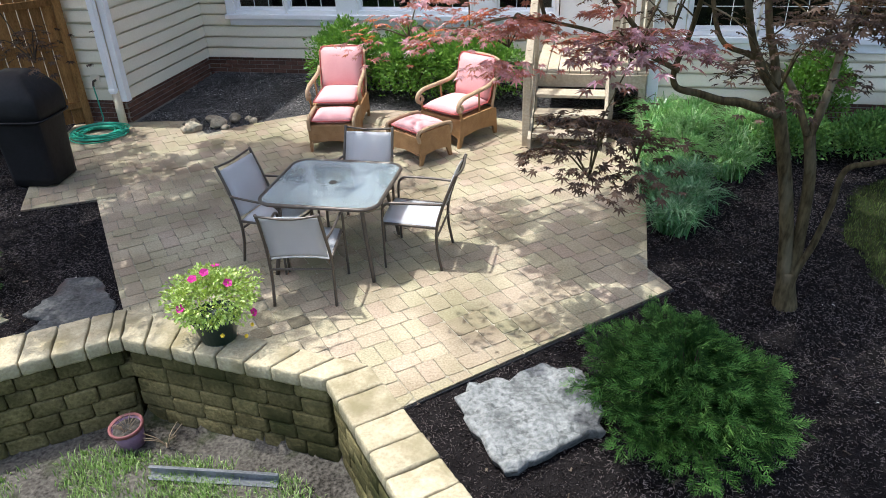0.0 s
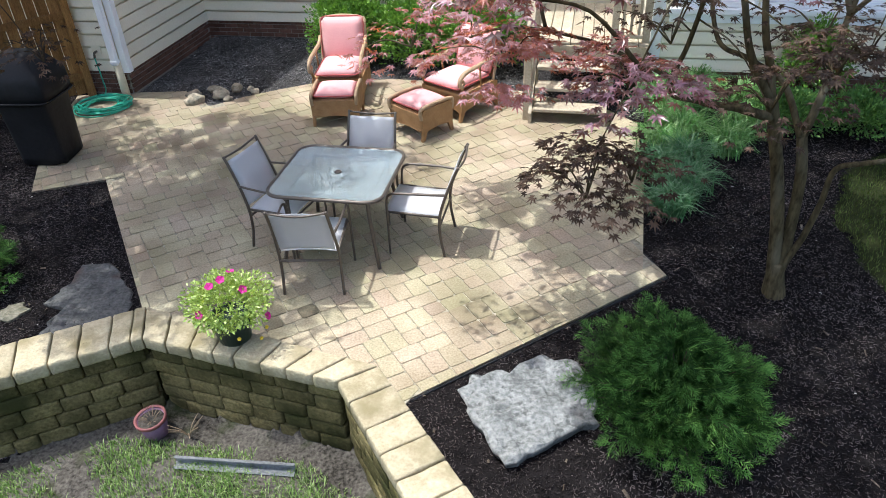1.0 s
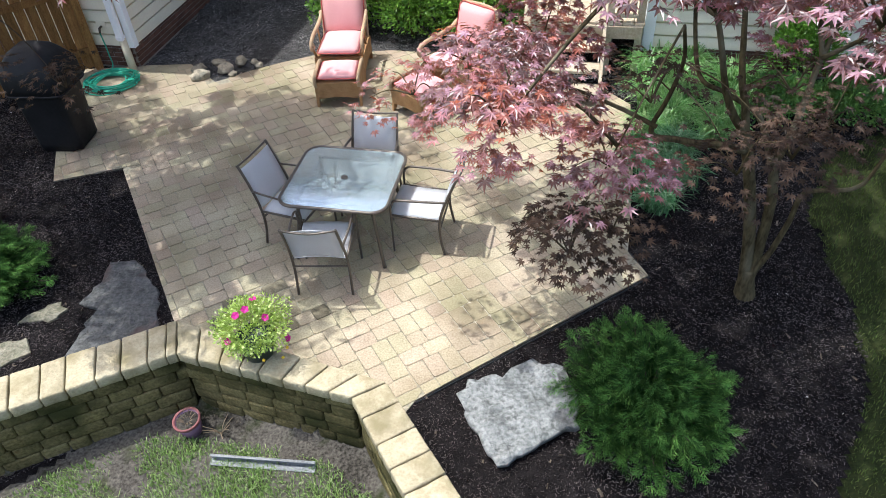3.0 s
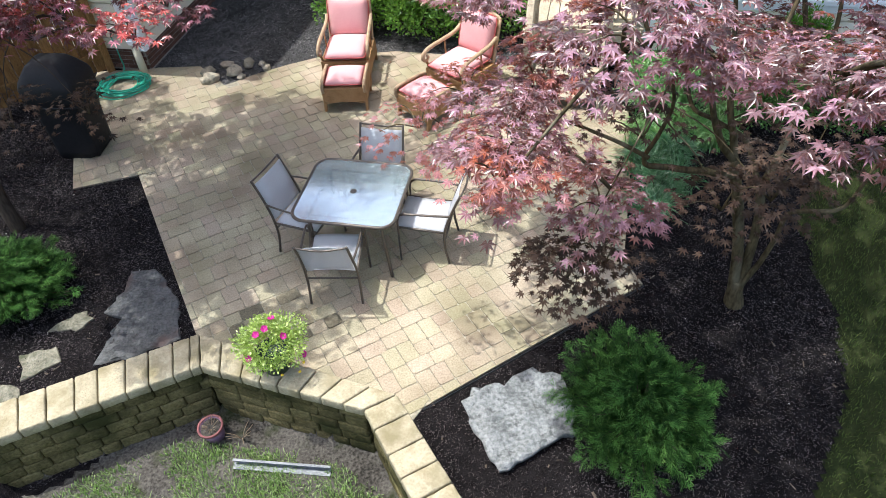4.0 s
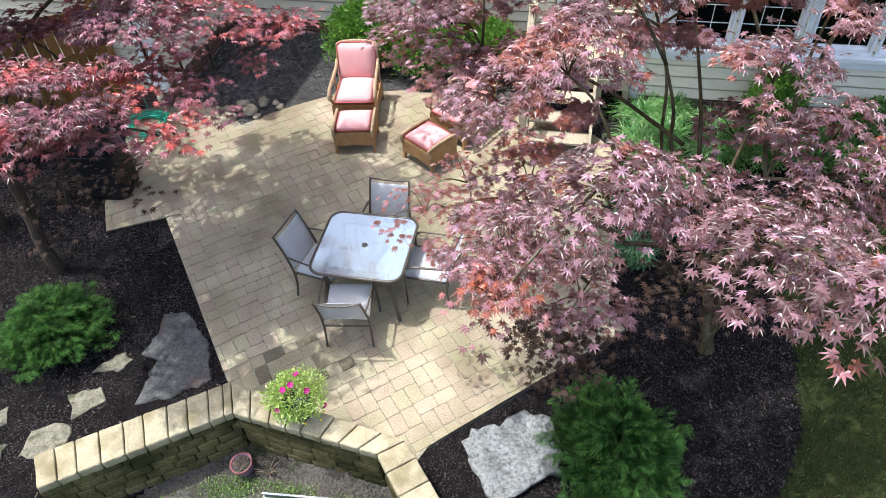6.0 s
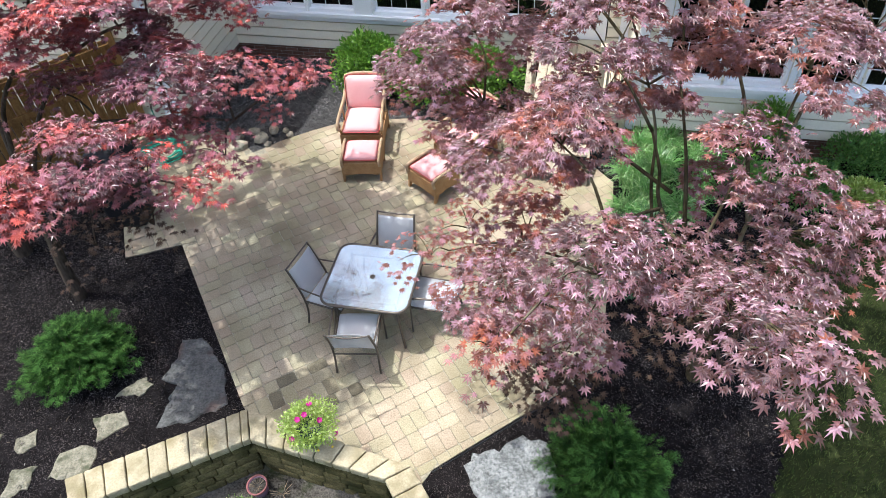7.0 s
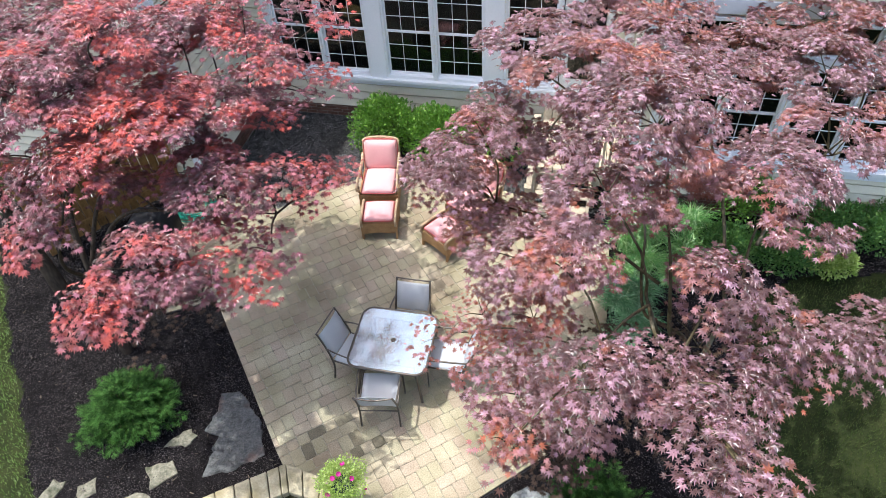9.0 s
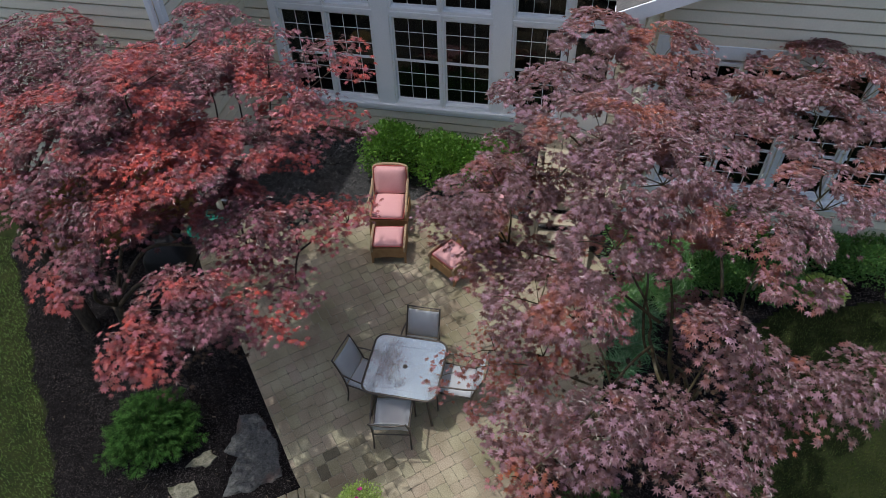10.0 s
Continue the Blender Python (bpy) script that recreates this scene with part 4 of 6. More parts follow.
def dining_chair(m):
    ch = thing("patio_chair", "bronze tube patio chair with a grey sling seat", "chair", m, "chairs round the table")
    w = 0.25
    for s in (-1, 1):
        x = w * s
        part("back_upright", tube(spline([(x * 1.02, -0.25, 0), (x, -0.215, 0.22), (x, -0.22, 0.42), (x * 0.96, -0.285, 0.64), (x * 0.94, -0.375, 0.86), (x * 0.94, -0.395, 0.895)], 5), 0.0135, 8), M_BRONZE, ch, "", True)
        part("arm", tube(spline([(x * 1.10, 0.25, 0), (x * 1.09, 0.25, 0.30), (x * 1.09, 0.245, 0.55), (x * 1.10, 0.20, 0.622), (x * 1.10, 0.10, 0.635), (x * 1.06, -0.12, 0.635), (x * 0.98, -0.285, 0.63)], 5), 0.0125, 8, flat=0.85), M_BRONZE, ch, "", True)
        part("seat_rail", tube([(x * 0.98, 0.26, 0.425), (x * 0.98, 0.0, 0.415), (x * 0.98, -0.22, 0.405)], 0.0125, 8), M_BRONZE, ch, "", True)
        part("brace", tube([(x * 0.98, 0.23, 0.42), (x * 1.09, 0.25, 0.42)], 0.009, 6), M_BRONZE, ch)
    part("crossbar", tube([(-w, 0.255, 0.40), (w, 0.255, 0.40)], 0.010, 8), M_BRONZE, ch, "", True)
    part("crossbar", tube([(-w, -0.22, 0.33), (w, -0.22, 0.33)], 0.010, 8), M_BRONZE, ch, "", True)
    part("top_bar", tube(spline([(-w * 0.94, -0.39, 0.885), (0, -0.405, 0.862), (w * 0.94, -0.39, 0.885)], 5), 0.010, 8), M_BRONZE, ch, "", True)
    part("seat", sling_sheet([(0.27, 0.43), (0.10, 0.418), (-0.10, 0.408), (-0.205, 0.41)], 0.47), M_SLING, ch, "pale grey woven sling seat", True)
    part("backrest", sling_sheet([(-0.225, 0.44), (-0.262, 0.56), (-0.315, 0.71), (-0.37, 0.85)], 0.455), M_SLING, ch, "pale grey woven sling back", True)
    return ch


def facing(x, y, fx, fy, z=0.0):
    """The pose of a thing at x, y whose front looks along fx, fy."""
    return pose(x, y, z, 0, 0, math.degrees(math.atan2(-fx, fy)))


chair = dining_chair(facing(-0.535, 6.94, 0.06, 0.5))
copy_thing(chair, facing(-0.85, 7.62, 0.40, -0.21))
copy_thing(chair, facing(0.405, 7.42, -0.468, 0.135))
copy_thing(chair, facing(-0.11, 8.02, -0.27, -0.96))


# ---- lounge chairs and ottomans ----
def pillow(c, size, puff, rot=None, nx=10, ny=10):
    """A stuffed cushion: a rounded box, fuller in the middle."""
    bm = bmesh.new()
    m = Matrix.Translation(c) @ (rot if rot is not None else Matrix())
    a, b, h = size[0] / 2, size[1] / 2, size[2] / 2
    grids = []
    for s in (1, -1):
        grid = []
        for i in range(nx + 1):
            row = []
            for j in range(ny + 1):
                u, v = 2 * i / nx - 1, 2 * j / ny - 1
                e = (1 - abs(u) ** 5) * (1 - abs(v) ** 5)
                k = max(e, 0) ** 0.45
                sh = 1 - 0.03 * (1 - k)
                row.append(bm.verts.new(m @ Vector((a * u * sh, b * v * sh, s * (h * k + puff * (1 - u * u) * (1 - v * v))))))
            grid.append(row)
        grids.append(grid)
    for s, grid in enumerate(grids):
        for i in range(nx):
            for j in range(ny):
                q = (grid[i][j], grid[i + 1][j], grid[i + 1][j + 1], grid[i][j + 1])
                bm.faces.new(q if s == 0 else q[::-1])
    bmesh.ops.remove_doubles(bm, verts=bm.verts, dist=0.0008)
    return bm


def edge_loop(c, w, d, rot=None, r=0.05):
    m = Matrix.Translation(c) @ (rot if rot is not None else Matrix())
    return [m @ Vector((x, y, 0)) for x, y in rounded_rect(w, d, r, 4)]


def panel(points, x0, x1):
    """A solid from an outline (y, z) between two x."""
    bm = bmesh.new()
    a = [bm.verts.new((x0, y, z)) for y, z in points]
    b = [bm.verts.new((x1, y, z)) for y, z in points]
    n = len(points)
    bm.faces.new(a)
    bm.faces.new(b[::-1])
    for k in range(n):
        bm.faces.new((a[k], b[k], b[(k + 1) % n], a[(k + 1) % n]))
    bmesh.ops.recalc_face_normals(bm, faces=bm.faces)
    return bm


def lounge_chair(m):
    ch = thing("lounge_chair", "brown wicker lounge chair with faded coral cushions", "armchair", m, "wicker lounge chairs")
    for s in (-1, 1):
        x = 0.31 * s
        side = [(0.33, 0.0), (0.37, 0.0), (0.345, 0.16), (0.34, 0.36), (-0.24, 0.36), (-0.36, 0.34), (-0.38, 0.0), (-0.34, 0.0), (-0.30, 0.12), (0.0, 0.155), (0.27, 0.13)]
        part("side_panel", panel(side, x - 0.018, x + 0.018), M_WICKER, ch)
        arm = spline([(x, -0.36, 0.70), (x, -0.22, 0.645), (x * 1.03, 0.05, 0.625), (x * 1.06, 0.26, 0.61), (x * 1.08, 0.36, 0.56), (x * 1.08, 0.375, 0.49), (x * 1.06, 0.33, 0.455), (x * 1.05, 0.29, 0.49), (x * 1.05, 0.31, 0.53)], 6)
        part("arm", tube(arm, 0.027, 8, flat=0.7), M_WICKER_PALE, ch, "pale wrapped scroll arm", True)
        part("arm_post", tube(spline([(x, 0.30, 0.36), (x * 1.03, 0.315, 0.42), (x * 1.05, 0.33, 0.46)], 3), 0.018, 8), M_WICKER, ch, "", True)
        part("arm_post", tube([(x, -0.05, 0.35), (x * 1.02, -0.03, 0.62)], 0.012, 8), M_WICKER, ch, "", True)
        part("back_post", tube(spline([(x * 0.97, -0.30, 0.33), (x * 0.97, -0.37, 0.60), (x * 0.95, -0.455, 0.90)], 5), 0.02, 8), M_WICKER_PALE, ch, "", True)
    front = [(-0.31, 0.10), (-0.22, 0.145), (0.0, 0.16), (0.22, 0.145), (0.31, 0.10), (0.31, 0.36), (-0.31, 0.36)]
    v = [(x, y, z) for y in (0.345, 0.315) for x, z in front]
    f = [tuple(range(7)), tuple(range(13, 6, -1))] + [(k, 7 + k, 7 + (k + 1) % 7, (k + 1) % 7) for k in range(7)]
    me = mesh_of("front_panel", v, f, M_WICKER)
    part_of("front_panel", me, ch)
    part("seat_deck", box_bm((0, 0.0, 0.335), (0.60, 0.64, 0.04), 0.01), M_WICKER, ch)
    back = Matrix.Rotation(radians(14), 4, "X")
    part("back_panel", box_bm((0, -0.41, 0.63), (0.585, 0.03, 0.54), 0.01, back), M_WICKER, ch)
    crest = spline([(-0.295, -0.46, 0.895), (-0.2, -0.478, 0.925), (0, -0.484, 0.938), (0.2, -0.478, 0.925), (0.295, -0.46, 0.895)], 5)
    part("crest_rail", tube(crest, 0.024, 8), M_WICKER_PALE, ch, "", True)
    seat = part("seat_cushion", pillow((0, 0.045, 0.425), (0.56, 0.64, 0.12), 0.022), M_CUSHION, ch, "faded coral seat cushion", True)
    part("piping", tube(edge_loop((0, 0.045, 0.425), 0.565, 0.645), 0.007, 6, True), M_PIPING, seat, "", True)
    rot = Matrix.Rotation(radians(14), 4, "X") @ Matrix.Rotation(radians(90), 4, "X")
    bc = part("back_cushion", pillow((0, -0.335, 0.69), (0.575, 0.55, 0.14), 0.02, rot), M_CUSHION, ch, "faded coral back cushion", True)
    part("piping", tube(edge_loop((0, -0.335, 0.69), 0.58, 0.555, rot, 0.07), 0.007, 6, True), M_PIPING, bc, "", True)
    return ch


def ottoman(m):
    ot = thing("ottoman", "brown wicker ottoman with a faded coral cushion", "ottoman", m, "wicker ottomans")
    for s in (-1, 1):
        x = 0.275 * s
        side = [(0.22, 0.0), (0.255, 0.0), (0.24, 0.14), (0.25, 0.34), (0.21, 0.395), (-0.21, 0.395), (-0.25, 0.34), (-0.24, 0.14), (-0.255, 0.0), (-0.22, 0.0), (-0.17, 0.12), (0.0, 0.14), (0.17, 0.12)]
        part("side_panel", panel(side, x - 0.016, x + 0.016), M_WICKER, ot)
        part("scroll_rail", tube(spline([(x, 0.245, 0.28), (x, 0.262, 0.36), (x, 0.225, 0.412), (x, 0.0, 0.425), (x, -0.225, 0.412), (x, -0.262, 0.36), (x, -0.245, 0.28)], 5), 0.022, 8), M_WICKER_PALE, ot, "", True)
        part("end_panel", box_bm((0, 0.235 * s, 0.235), (0.535, 0.025, 0.20), 0.006), M_WICKER, ot)
        part("foot_rail", tube(spline([(-0.25, 0.24 * s, 0.12), (0, 0.24 * s, 0.145), (0.25, 0.24 * s, 0.12)], 4), 0.010, 6), M_WICKER, ot)
    part("deck", box_bm((0, 0, 0.325), (0.53, 0.45, 0.03), 0.005), M_WICKER, ot)
    cu = part("cushion", pillow((0, 0, 0.385), (0.505, 0.47, 0.09), 0.022), M_CUSHION, ot, "faded coral seat pad", True)
    part("piping", tube(edge_loop((0, 0, 0.385), 0.51, 0.475), 0.007, 6, True), M_PIPING, cu, "", True)
    return ot


lc = lounge_chair(facing(-0.475, 11.12, -0.13, -0.99))
copy_thing(lc, facing(1.04, 10.44, -0.72, -0.69))
ot = ottoman(facing(-0.505, 10.37, -0.10, -0.99))
copy_thing(ot, facing(0.52, 9.86, -0.77, -0.64))


from mathutils.geometry import delaunay_2d_cdt


# ---- stones ----
def flat_stone(name, outline, top, thick, material, label, category="stone", seed=1, group="", tilt=0.0):
    """A slab with a broken edge and an uneven face, from a few plan corners."""
    r = random.Random(seed)
    n = len(outline)
    rim = []
    for i in range(n):
        p, q = Vector((*outline[i], 0)), Vector((*outline[(i + 1) % n], 0))
        k = max(2, int((q - p).length / 0.07))
        for j in range(k):
            w = p.lerp(q, j / k)
            rim.append(w + Vector((r.uniform(-1, 1), r.uniform(-1, 1), 0)) * 0.024)
    c = sum(rim, Vector()) / len(rim)
    bm = bmesh.new()

    def ring(scale, z, wob):
        return [bm.verts.new((c.x + (p.x - c.x) * scale, c.y + (p.y - c.y) * scale, z + wob * noise.noise((p.x * 6 * scale, p.y * 6, z)))) for p in rim]

    rings = [ring(0.90, top - thick, 0.0), ring(0.955, top - thick * 0.6, 0.012), ring(1.0, top - thick * 0.16, 0.014), ring(0.992, top - 0.008, 0.012), ring(0.972, top, 0.012)]
    for a, b in zip(rings, rings[1:]):
        for k in range(len(a)):
            bm.faces.new((a[k], a[(k + 1) % len(a)], b[(k + 1) % len(a)], b[k]))
    edge = [Vector((v.co.x, v.co.y)) for v in rings[-1]]
    ring_xy = [(p.x, p.y) for p in edge]
    x0, x1, y0, y1 = min(p.x for p in edge), max(p.x for p in edge), min(p.y for p in edge), max(p.y for p in edge)
    mids = []
    gy = y0
    while gy < y1:
        gx = x0
        while gx < x1:
            q = Vector((gx + r.uniform(-0.012, 0.012), gy + r.uniform(-0.012, 0.012)))
            if inside(ring_xy, [q.x], [q.y])[0] and min((q - p).length for p in edge) > 0.022:
                mids.append(q)
            gx += 0.035
        gy += 0.035
    n_e = len(edge)
    pts, _, tris, orig, _, _ = delaunay_2d_cdt(edge + mids, [(k, (k + 1) % n_e) for k in range(n_e)], [], 1, 1e-6)
    top_v = []
    for k, p in enumerate(pts):
        src = [i for i in orig[k] if i < n_e]
        if src:
            top_v.append(rings[-1][src[0]])
        else:
            h = 0.005 + 0.026 * noise.noise((p.x * 5, p.y * 5, 3.0)) + 0.020 * noise.noise((p.x * 16, p.y * 16, 8.0))
            top_v.append(bm.verts.new((p.x, p.y, top + h)))
    for f in tris:
        if len({top_v[i] for i in f}) == 3:
            try:
                bm.faces.new([top_v[i] for i in f])
            except ValueError:
                pass
    bmesh.ops.recalc_face_normals(bm, faces=bm.faces)
    ob = new(name, bm_mesh(name, bm, material))
    return tagged(ob, label, category, group)


flat_stone("flagstone", [(0.54, 5.40), (0.61, 5.11), (0.66, 4.91), (0.76, 4.71), (0.97, 4.82), (1.20, 4.90), (1.41, 5.00), (1.47, 5.30), (1.42, 5.55), (1.17, 5.66), (0.99, 5.62), (0.92, 5.53), (0.64, 5.52)], 0.062, 0.12, M_SLAB,
           "large pale grey flagstone with dappled lichen on mulch", seed=3)
flat_stone("flagstone", [(-2.80, 6.22), (-2.45, 6.25), (-2.06, 6.42), (-2.16, 6.90), (-2.38, 7.31), (-2.50, 7.43), (-2.74, 7.42), (-2.74, 7.22), (-2.87, 6.86), (-2.70, 6.74)], 0.0, 0.07, M_SLATE,
           "long blue-grey slate slab lying in the mulch", seed=4)
for i, o in enumerate([[(-3.40, 6.66), (-3.02, 6.66), (-2.98, 6.80), (-3.08, 6.92), (-3.20, 6.84)], [(-3.55, 6.40), (-3.20, 6.48), (-3.14, 6.30), (-3.42, 6.10)],
                       [(-3.88, 5.72), (-3.44, 5.68), (-3.40, 6.02), (-3.62, 6.08), (-3.80, 5.98)], [(-4.30, 6.02), (-4.10, 6.14), (-4.14, 6.34), (-4.36, 6.22)],
                       [(-4.82, 6.02), (-4.60, 6.06), (-4.52, 6.30), (-4.70, 6.34)], [(-4.28, 5.50), (-4.02, 5.62), (-4.02, 5.88), (-4.26, 5.86)],
                       [(-4.70, 5.62), (-4.46, 5.62), (-4.44, 5.92), (-4.64, 5.96)]]):
    flat_stone("stepping_stone", o, -0.005, 0.05, M_STEP, "tan ragged stepping stone set in dark mulch", seed=20 + i, group="stepping stones")


def round_rock(name, x, y, r, seed, squash=0.6):
    bm = bmesh.new()
    bmesh.ops.create_icosphere(bm, subdivisions=3, radius=1.0)
    rr = random.Random(seed)
    sx, sy, rz = rr.uniform(0.85, 1.35), rr.uniform(0.75, 1.0), rr.uniform(0, 3)
    for v in bm.verts:
        k = 1 + 0.34 * noise.noise(v.co * 1.6 + Vector((seed, 0, 0))) + 0.06 * noise.noise(v.co * 4 + Vector((0, seed, 0)))
        v.co = Vector((v.co.x * sx * k, v.co.y * sy * k, v.co.z * squash * k)) * r
    bmesh.ops.rotate(bm, verts=bm.verts, cent=(0, 0, 0), matrix=Matrix.Rotation(rz, 3, "Z"))
    ob = new(name, bm_mesh(name, bm, M_ROCK, True))
    ob.location = (x, y, float(ground_z(x, y)) + 0.02 + r * squash * 0.55)
    return tagged(ob, "rounded pale tan river rock beside the patio edge", "rock", "rock pile")


for i, (x, y, r) in enumerate([(-2.56, 11.42, 0.10), (-2.50, 11.20, 0.125), (-2.30, 11.58, 0.09), (-2.18, 11.38, 0.12), (-1.99, 11.58, 0.10), (-1.80, 11.56, 0.055), (-1.72, 11.42, 0.07), (-2.06, 11.22, 0.065)]):
    round_rock("river_rock", x, y, r, i * 3.7)

# black edging along the front of the patio
edge = bmesh.new()
for a, b in zip([(0.205, 5.395), (1.3, 5.965), (2.44, 6.57)], [(1.3, 5.965), (2.44, 6.57), (2.36, 6.92)]):
    length, d, ang = along(a, b)
    add_box(edge, ((a[0] + b[0]) / 2, (a[1] + b[1]) / 2 - 0.004, -0.055), (length + 0.01, 0.008, 0.10), 0.003, Matrix.Rotation(radians(ang), 4, "Z"))
tagged(new("edging_strip", bm_mesh("edging_strip", edge, M_EDGING)), "black plastic edging along the patio", "edging", kind="structure")


# ---- plants ----
def cards(name, c, d, s, shape, size, material):
    """Leaves: an outline (along, across, lift) laid at each place c along d, across s. Returns the mesh."""
    sh = np.array(shape["v"], float)
    nrm = np.cross(d, s)
    v = c[:, None] + size[:, None, None] * (sh[None, :, 0:1] * d[:, None] + sh[None, :, 1:2] * s[:, None] + sh[None, :, 2:3] * nrm[:, None])
    f = np.array(shape["f"])
    ff = (np.arange(len(c))[:, None, None] * len(sh) + f[None]).reshape(-1, f.shape[1])
    return quads_mesh(name, v.reshape(-1, 3), ff, material)


def unit(a):
    return a / np.maximum(np.linalg.norm(a, axis=-1, keepdims=True), 1e-9)


def maple_shape():
    tips = [(-128, 0.46), (-82, 0.80), (-40, 0.98), (0, 1.06), (40, 0.98), (82, 0.80), (128, 0.46)]
    v = [(0.0, 0.0, 0.0)]
    for k, (a, r) in enumerate(tips):
        lo = -155 if k == 0 else (a + tips[k - 1][0]) / 2
        v += [(0.38 * math.cos(radians(lo)), 0.38 * math.sin(radians(lo)), 0.02), (r * math.cos(radians(a)), r * math.sin(radians(a)), -0.12 - 0.07 * (k % 2))]
    v.append((0.36 * math.cos(radians(155)), 0.36 * math.sin(radians(155)), 0.02))
    f = [(0, 1 + 2 * k, 2 + 2 * k, 3 + 2 * k) for k in range(7)]
    return {"v": v, "f": f}


MAPLE = maple_shape()
OVAL = {"v": [(0, 0, 0), (0.45, -0.28, 0.06), (1, 0, 0), (0.45, 0.28, 0.06)], "f": [(0, 1, 2, 3)]}
FROND = {"v": [(0, -0.012, 0), (1, 0, -0.12), (0.5, 0.012, 0), (0, 0.012, 0)]
         + [p for x, l, s in [(0.08, 0.30, -1), (0.14, 0.46, 1), (0.27, 0.48, -1), (0.36, 0.30, 1), (0.48, 0.30, -1), (0.52, 0.40, 1), (0.66, 0.32, -1), (0.74, 0.2, 1), (0.84, 0.16, -1)]
            for p in ((x, 0, 0), (x + l * 0.36, s * l * 0.45, 0.03), (x + l * 0.80, s * l * 0.66, -0.07), (x + l * 0.46, s * l * 0.30, 0.02))],
         "f": [(0, 1, 2, 3)] + [(4 + 4 * k, 5 + 4 * k, 6 + 4 * k, 7 + 4 * k) for k in range(9)]}


def dome_points(n, centre, radii, r, low=-0.5, shell=0.75):
    """Places and outward ways over a lumpy dome."""
    d = unit(r.normal(size=(n, 3)))
    d[:, 2] = np.where(d[:, 2] < low, -d[:, 2], d[:, 2])
    lump = 1 + 0.16 * np.sin(3.1 * d[:, 0] * 2 + centre[0]) * np.cos(2.7 * d[:, 1] * 2 + centre[1]) + 0.08 * np.sin(9 * d[:, 2] + 7 * d[:, 0])
    k = r.uniform(shell, 1.0, n) ** 0.7 * lump
    return np.array(centre) + d * np.array(radii) * k[:, None], d


def stems(bm, base, tops, r0, r):
    for t in tops:
        b = Vector(base) + Vector((r.uniform(-0.05, 0.05), r.uniform(-0.05, 0.05), 0))
        t = Vector(t)
        mid = b.lerp(t, 0.5) + Vector((r.uniform(-0.05, 0.05), r.uniform(-0.05, 0.05), 0.06))
        add_tube(bm, spline([b, mid, t], 3), [r0, r0 * 0.9, r0 * 0.8, r0 * 0.7, r0 * 0.55, r0 * 0.4, r0 * 0.3], 5)


def conifer(x, y, rx, ry, h, n, seed, label):
    """Arching boughs from the foot, each fringed with flat fronds, brighter at the ends."""
    r = np.random.default_rng(seed)
    z0 = float(ground_z(x, y))
    th = thing("conifer_shrub", label, "shrub", pose(x, y, z0), "feathery conifer shrubs")
    boughs, per = n // 60, 60
    cs, ds, ts, bm = [], [], [], bmesh.new()
    for k in range(boughs):
        a = k * 2.39996 + r.uniform(-0.3, 0.3)
        q = (k + 0.5) / boughs
        reach = (0.04 + 0.96 * q ** 0.62) * r.uniform(0.66, 1.20)
        top = h * (1.02 - 0.62 * q ** 1.3) * r.uniform(0.70, 1.18)
        o = np.array([math.cos(a) * rx, math.sin(a) * ry, 0.0]) * reach
        side = np.array([-math.sin(a), math.cos(a), r.normal(0, 0.3)])
        t = np.sqrt(r.uniform(0.05, 1.0, per))
        along_ = o[None] * t[:, None] + np.array([[0, 0, 1.0]]) * (top * (1.55 * t - 0.62 * t ** 2.4))[:, None]
        way = unit(o[None] + np.array([[0, 0, 1.0]]) * (top * (1.1 - 1.3 * t))[:, None])
        sign = r.choice([-1.0, 1.0], per)
        spread = r.uniform(0.0, 0.11, per) * (1.25 - t)
        cs.append(along_ + side[None] * (sign * spread)[:, None] + r.normal(0, 0.014, (per, 3)))
        ds.append(unit(way + side[None] * (sign * r.uniform(0.2, 1.1, per))[:, None] + r.normal(0, 0.28, (per, 3))))
        ts.append(t)
        if k % 2 == 0:
            pts = [Vector(o * s) + Vector((0, 0, top * (1.55 * s - 0.62 * s ** 2.4))) for s in (0.02, 0.3, 0.6, 0.9)]
            add_tube(bm, pts, [0.011, 0.008, 0.005, 0.002], 5)
    c, d, t = np.concatenate(cs), np.concatenate(ds), np.concatenate(ts)
    c[:, 2] = np.maximum(c[:, 2], 0.03)
    s = unit(np.cross(d, r.normal(size=d.shape) * 0.7 + np.array([0, 0, 1.0])))
    size = r.uniform(0.05, 0.115, len(c))
    young = t + r.normal(0, 0.10, len(t)) > 0.93
    part_of("foliage", cards("foliage", c[~young], d[~young], s[~young], FROND, size[~young], M_CONIFER), th)
    part_of("young_growth", cards("young_growth", c[young], d[young], s[young], FROND, size[young], M_TIP), th, None, "bright green young tips")
    part("stem", bm, M_BARK_DARK, th)
    return th


conifer(1.93, 5.06, 0.62, 0.74, 0.62, 12000, 3, "feathery green conifer shrub with bright tips")
conifer(-3.83, 7.12, 0.68, 0.62, 0.60, 11400, 5, "feathery dark green conifer shrub in mulch")


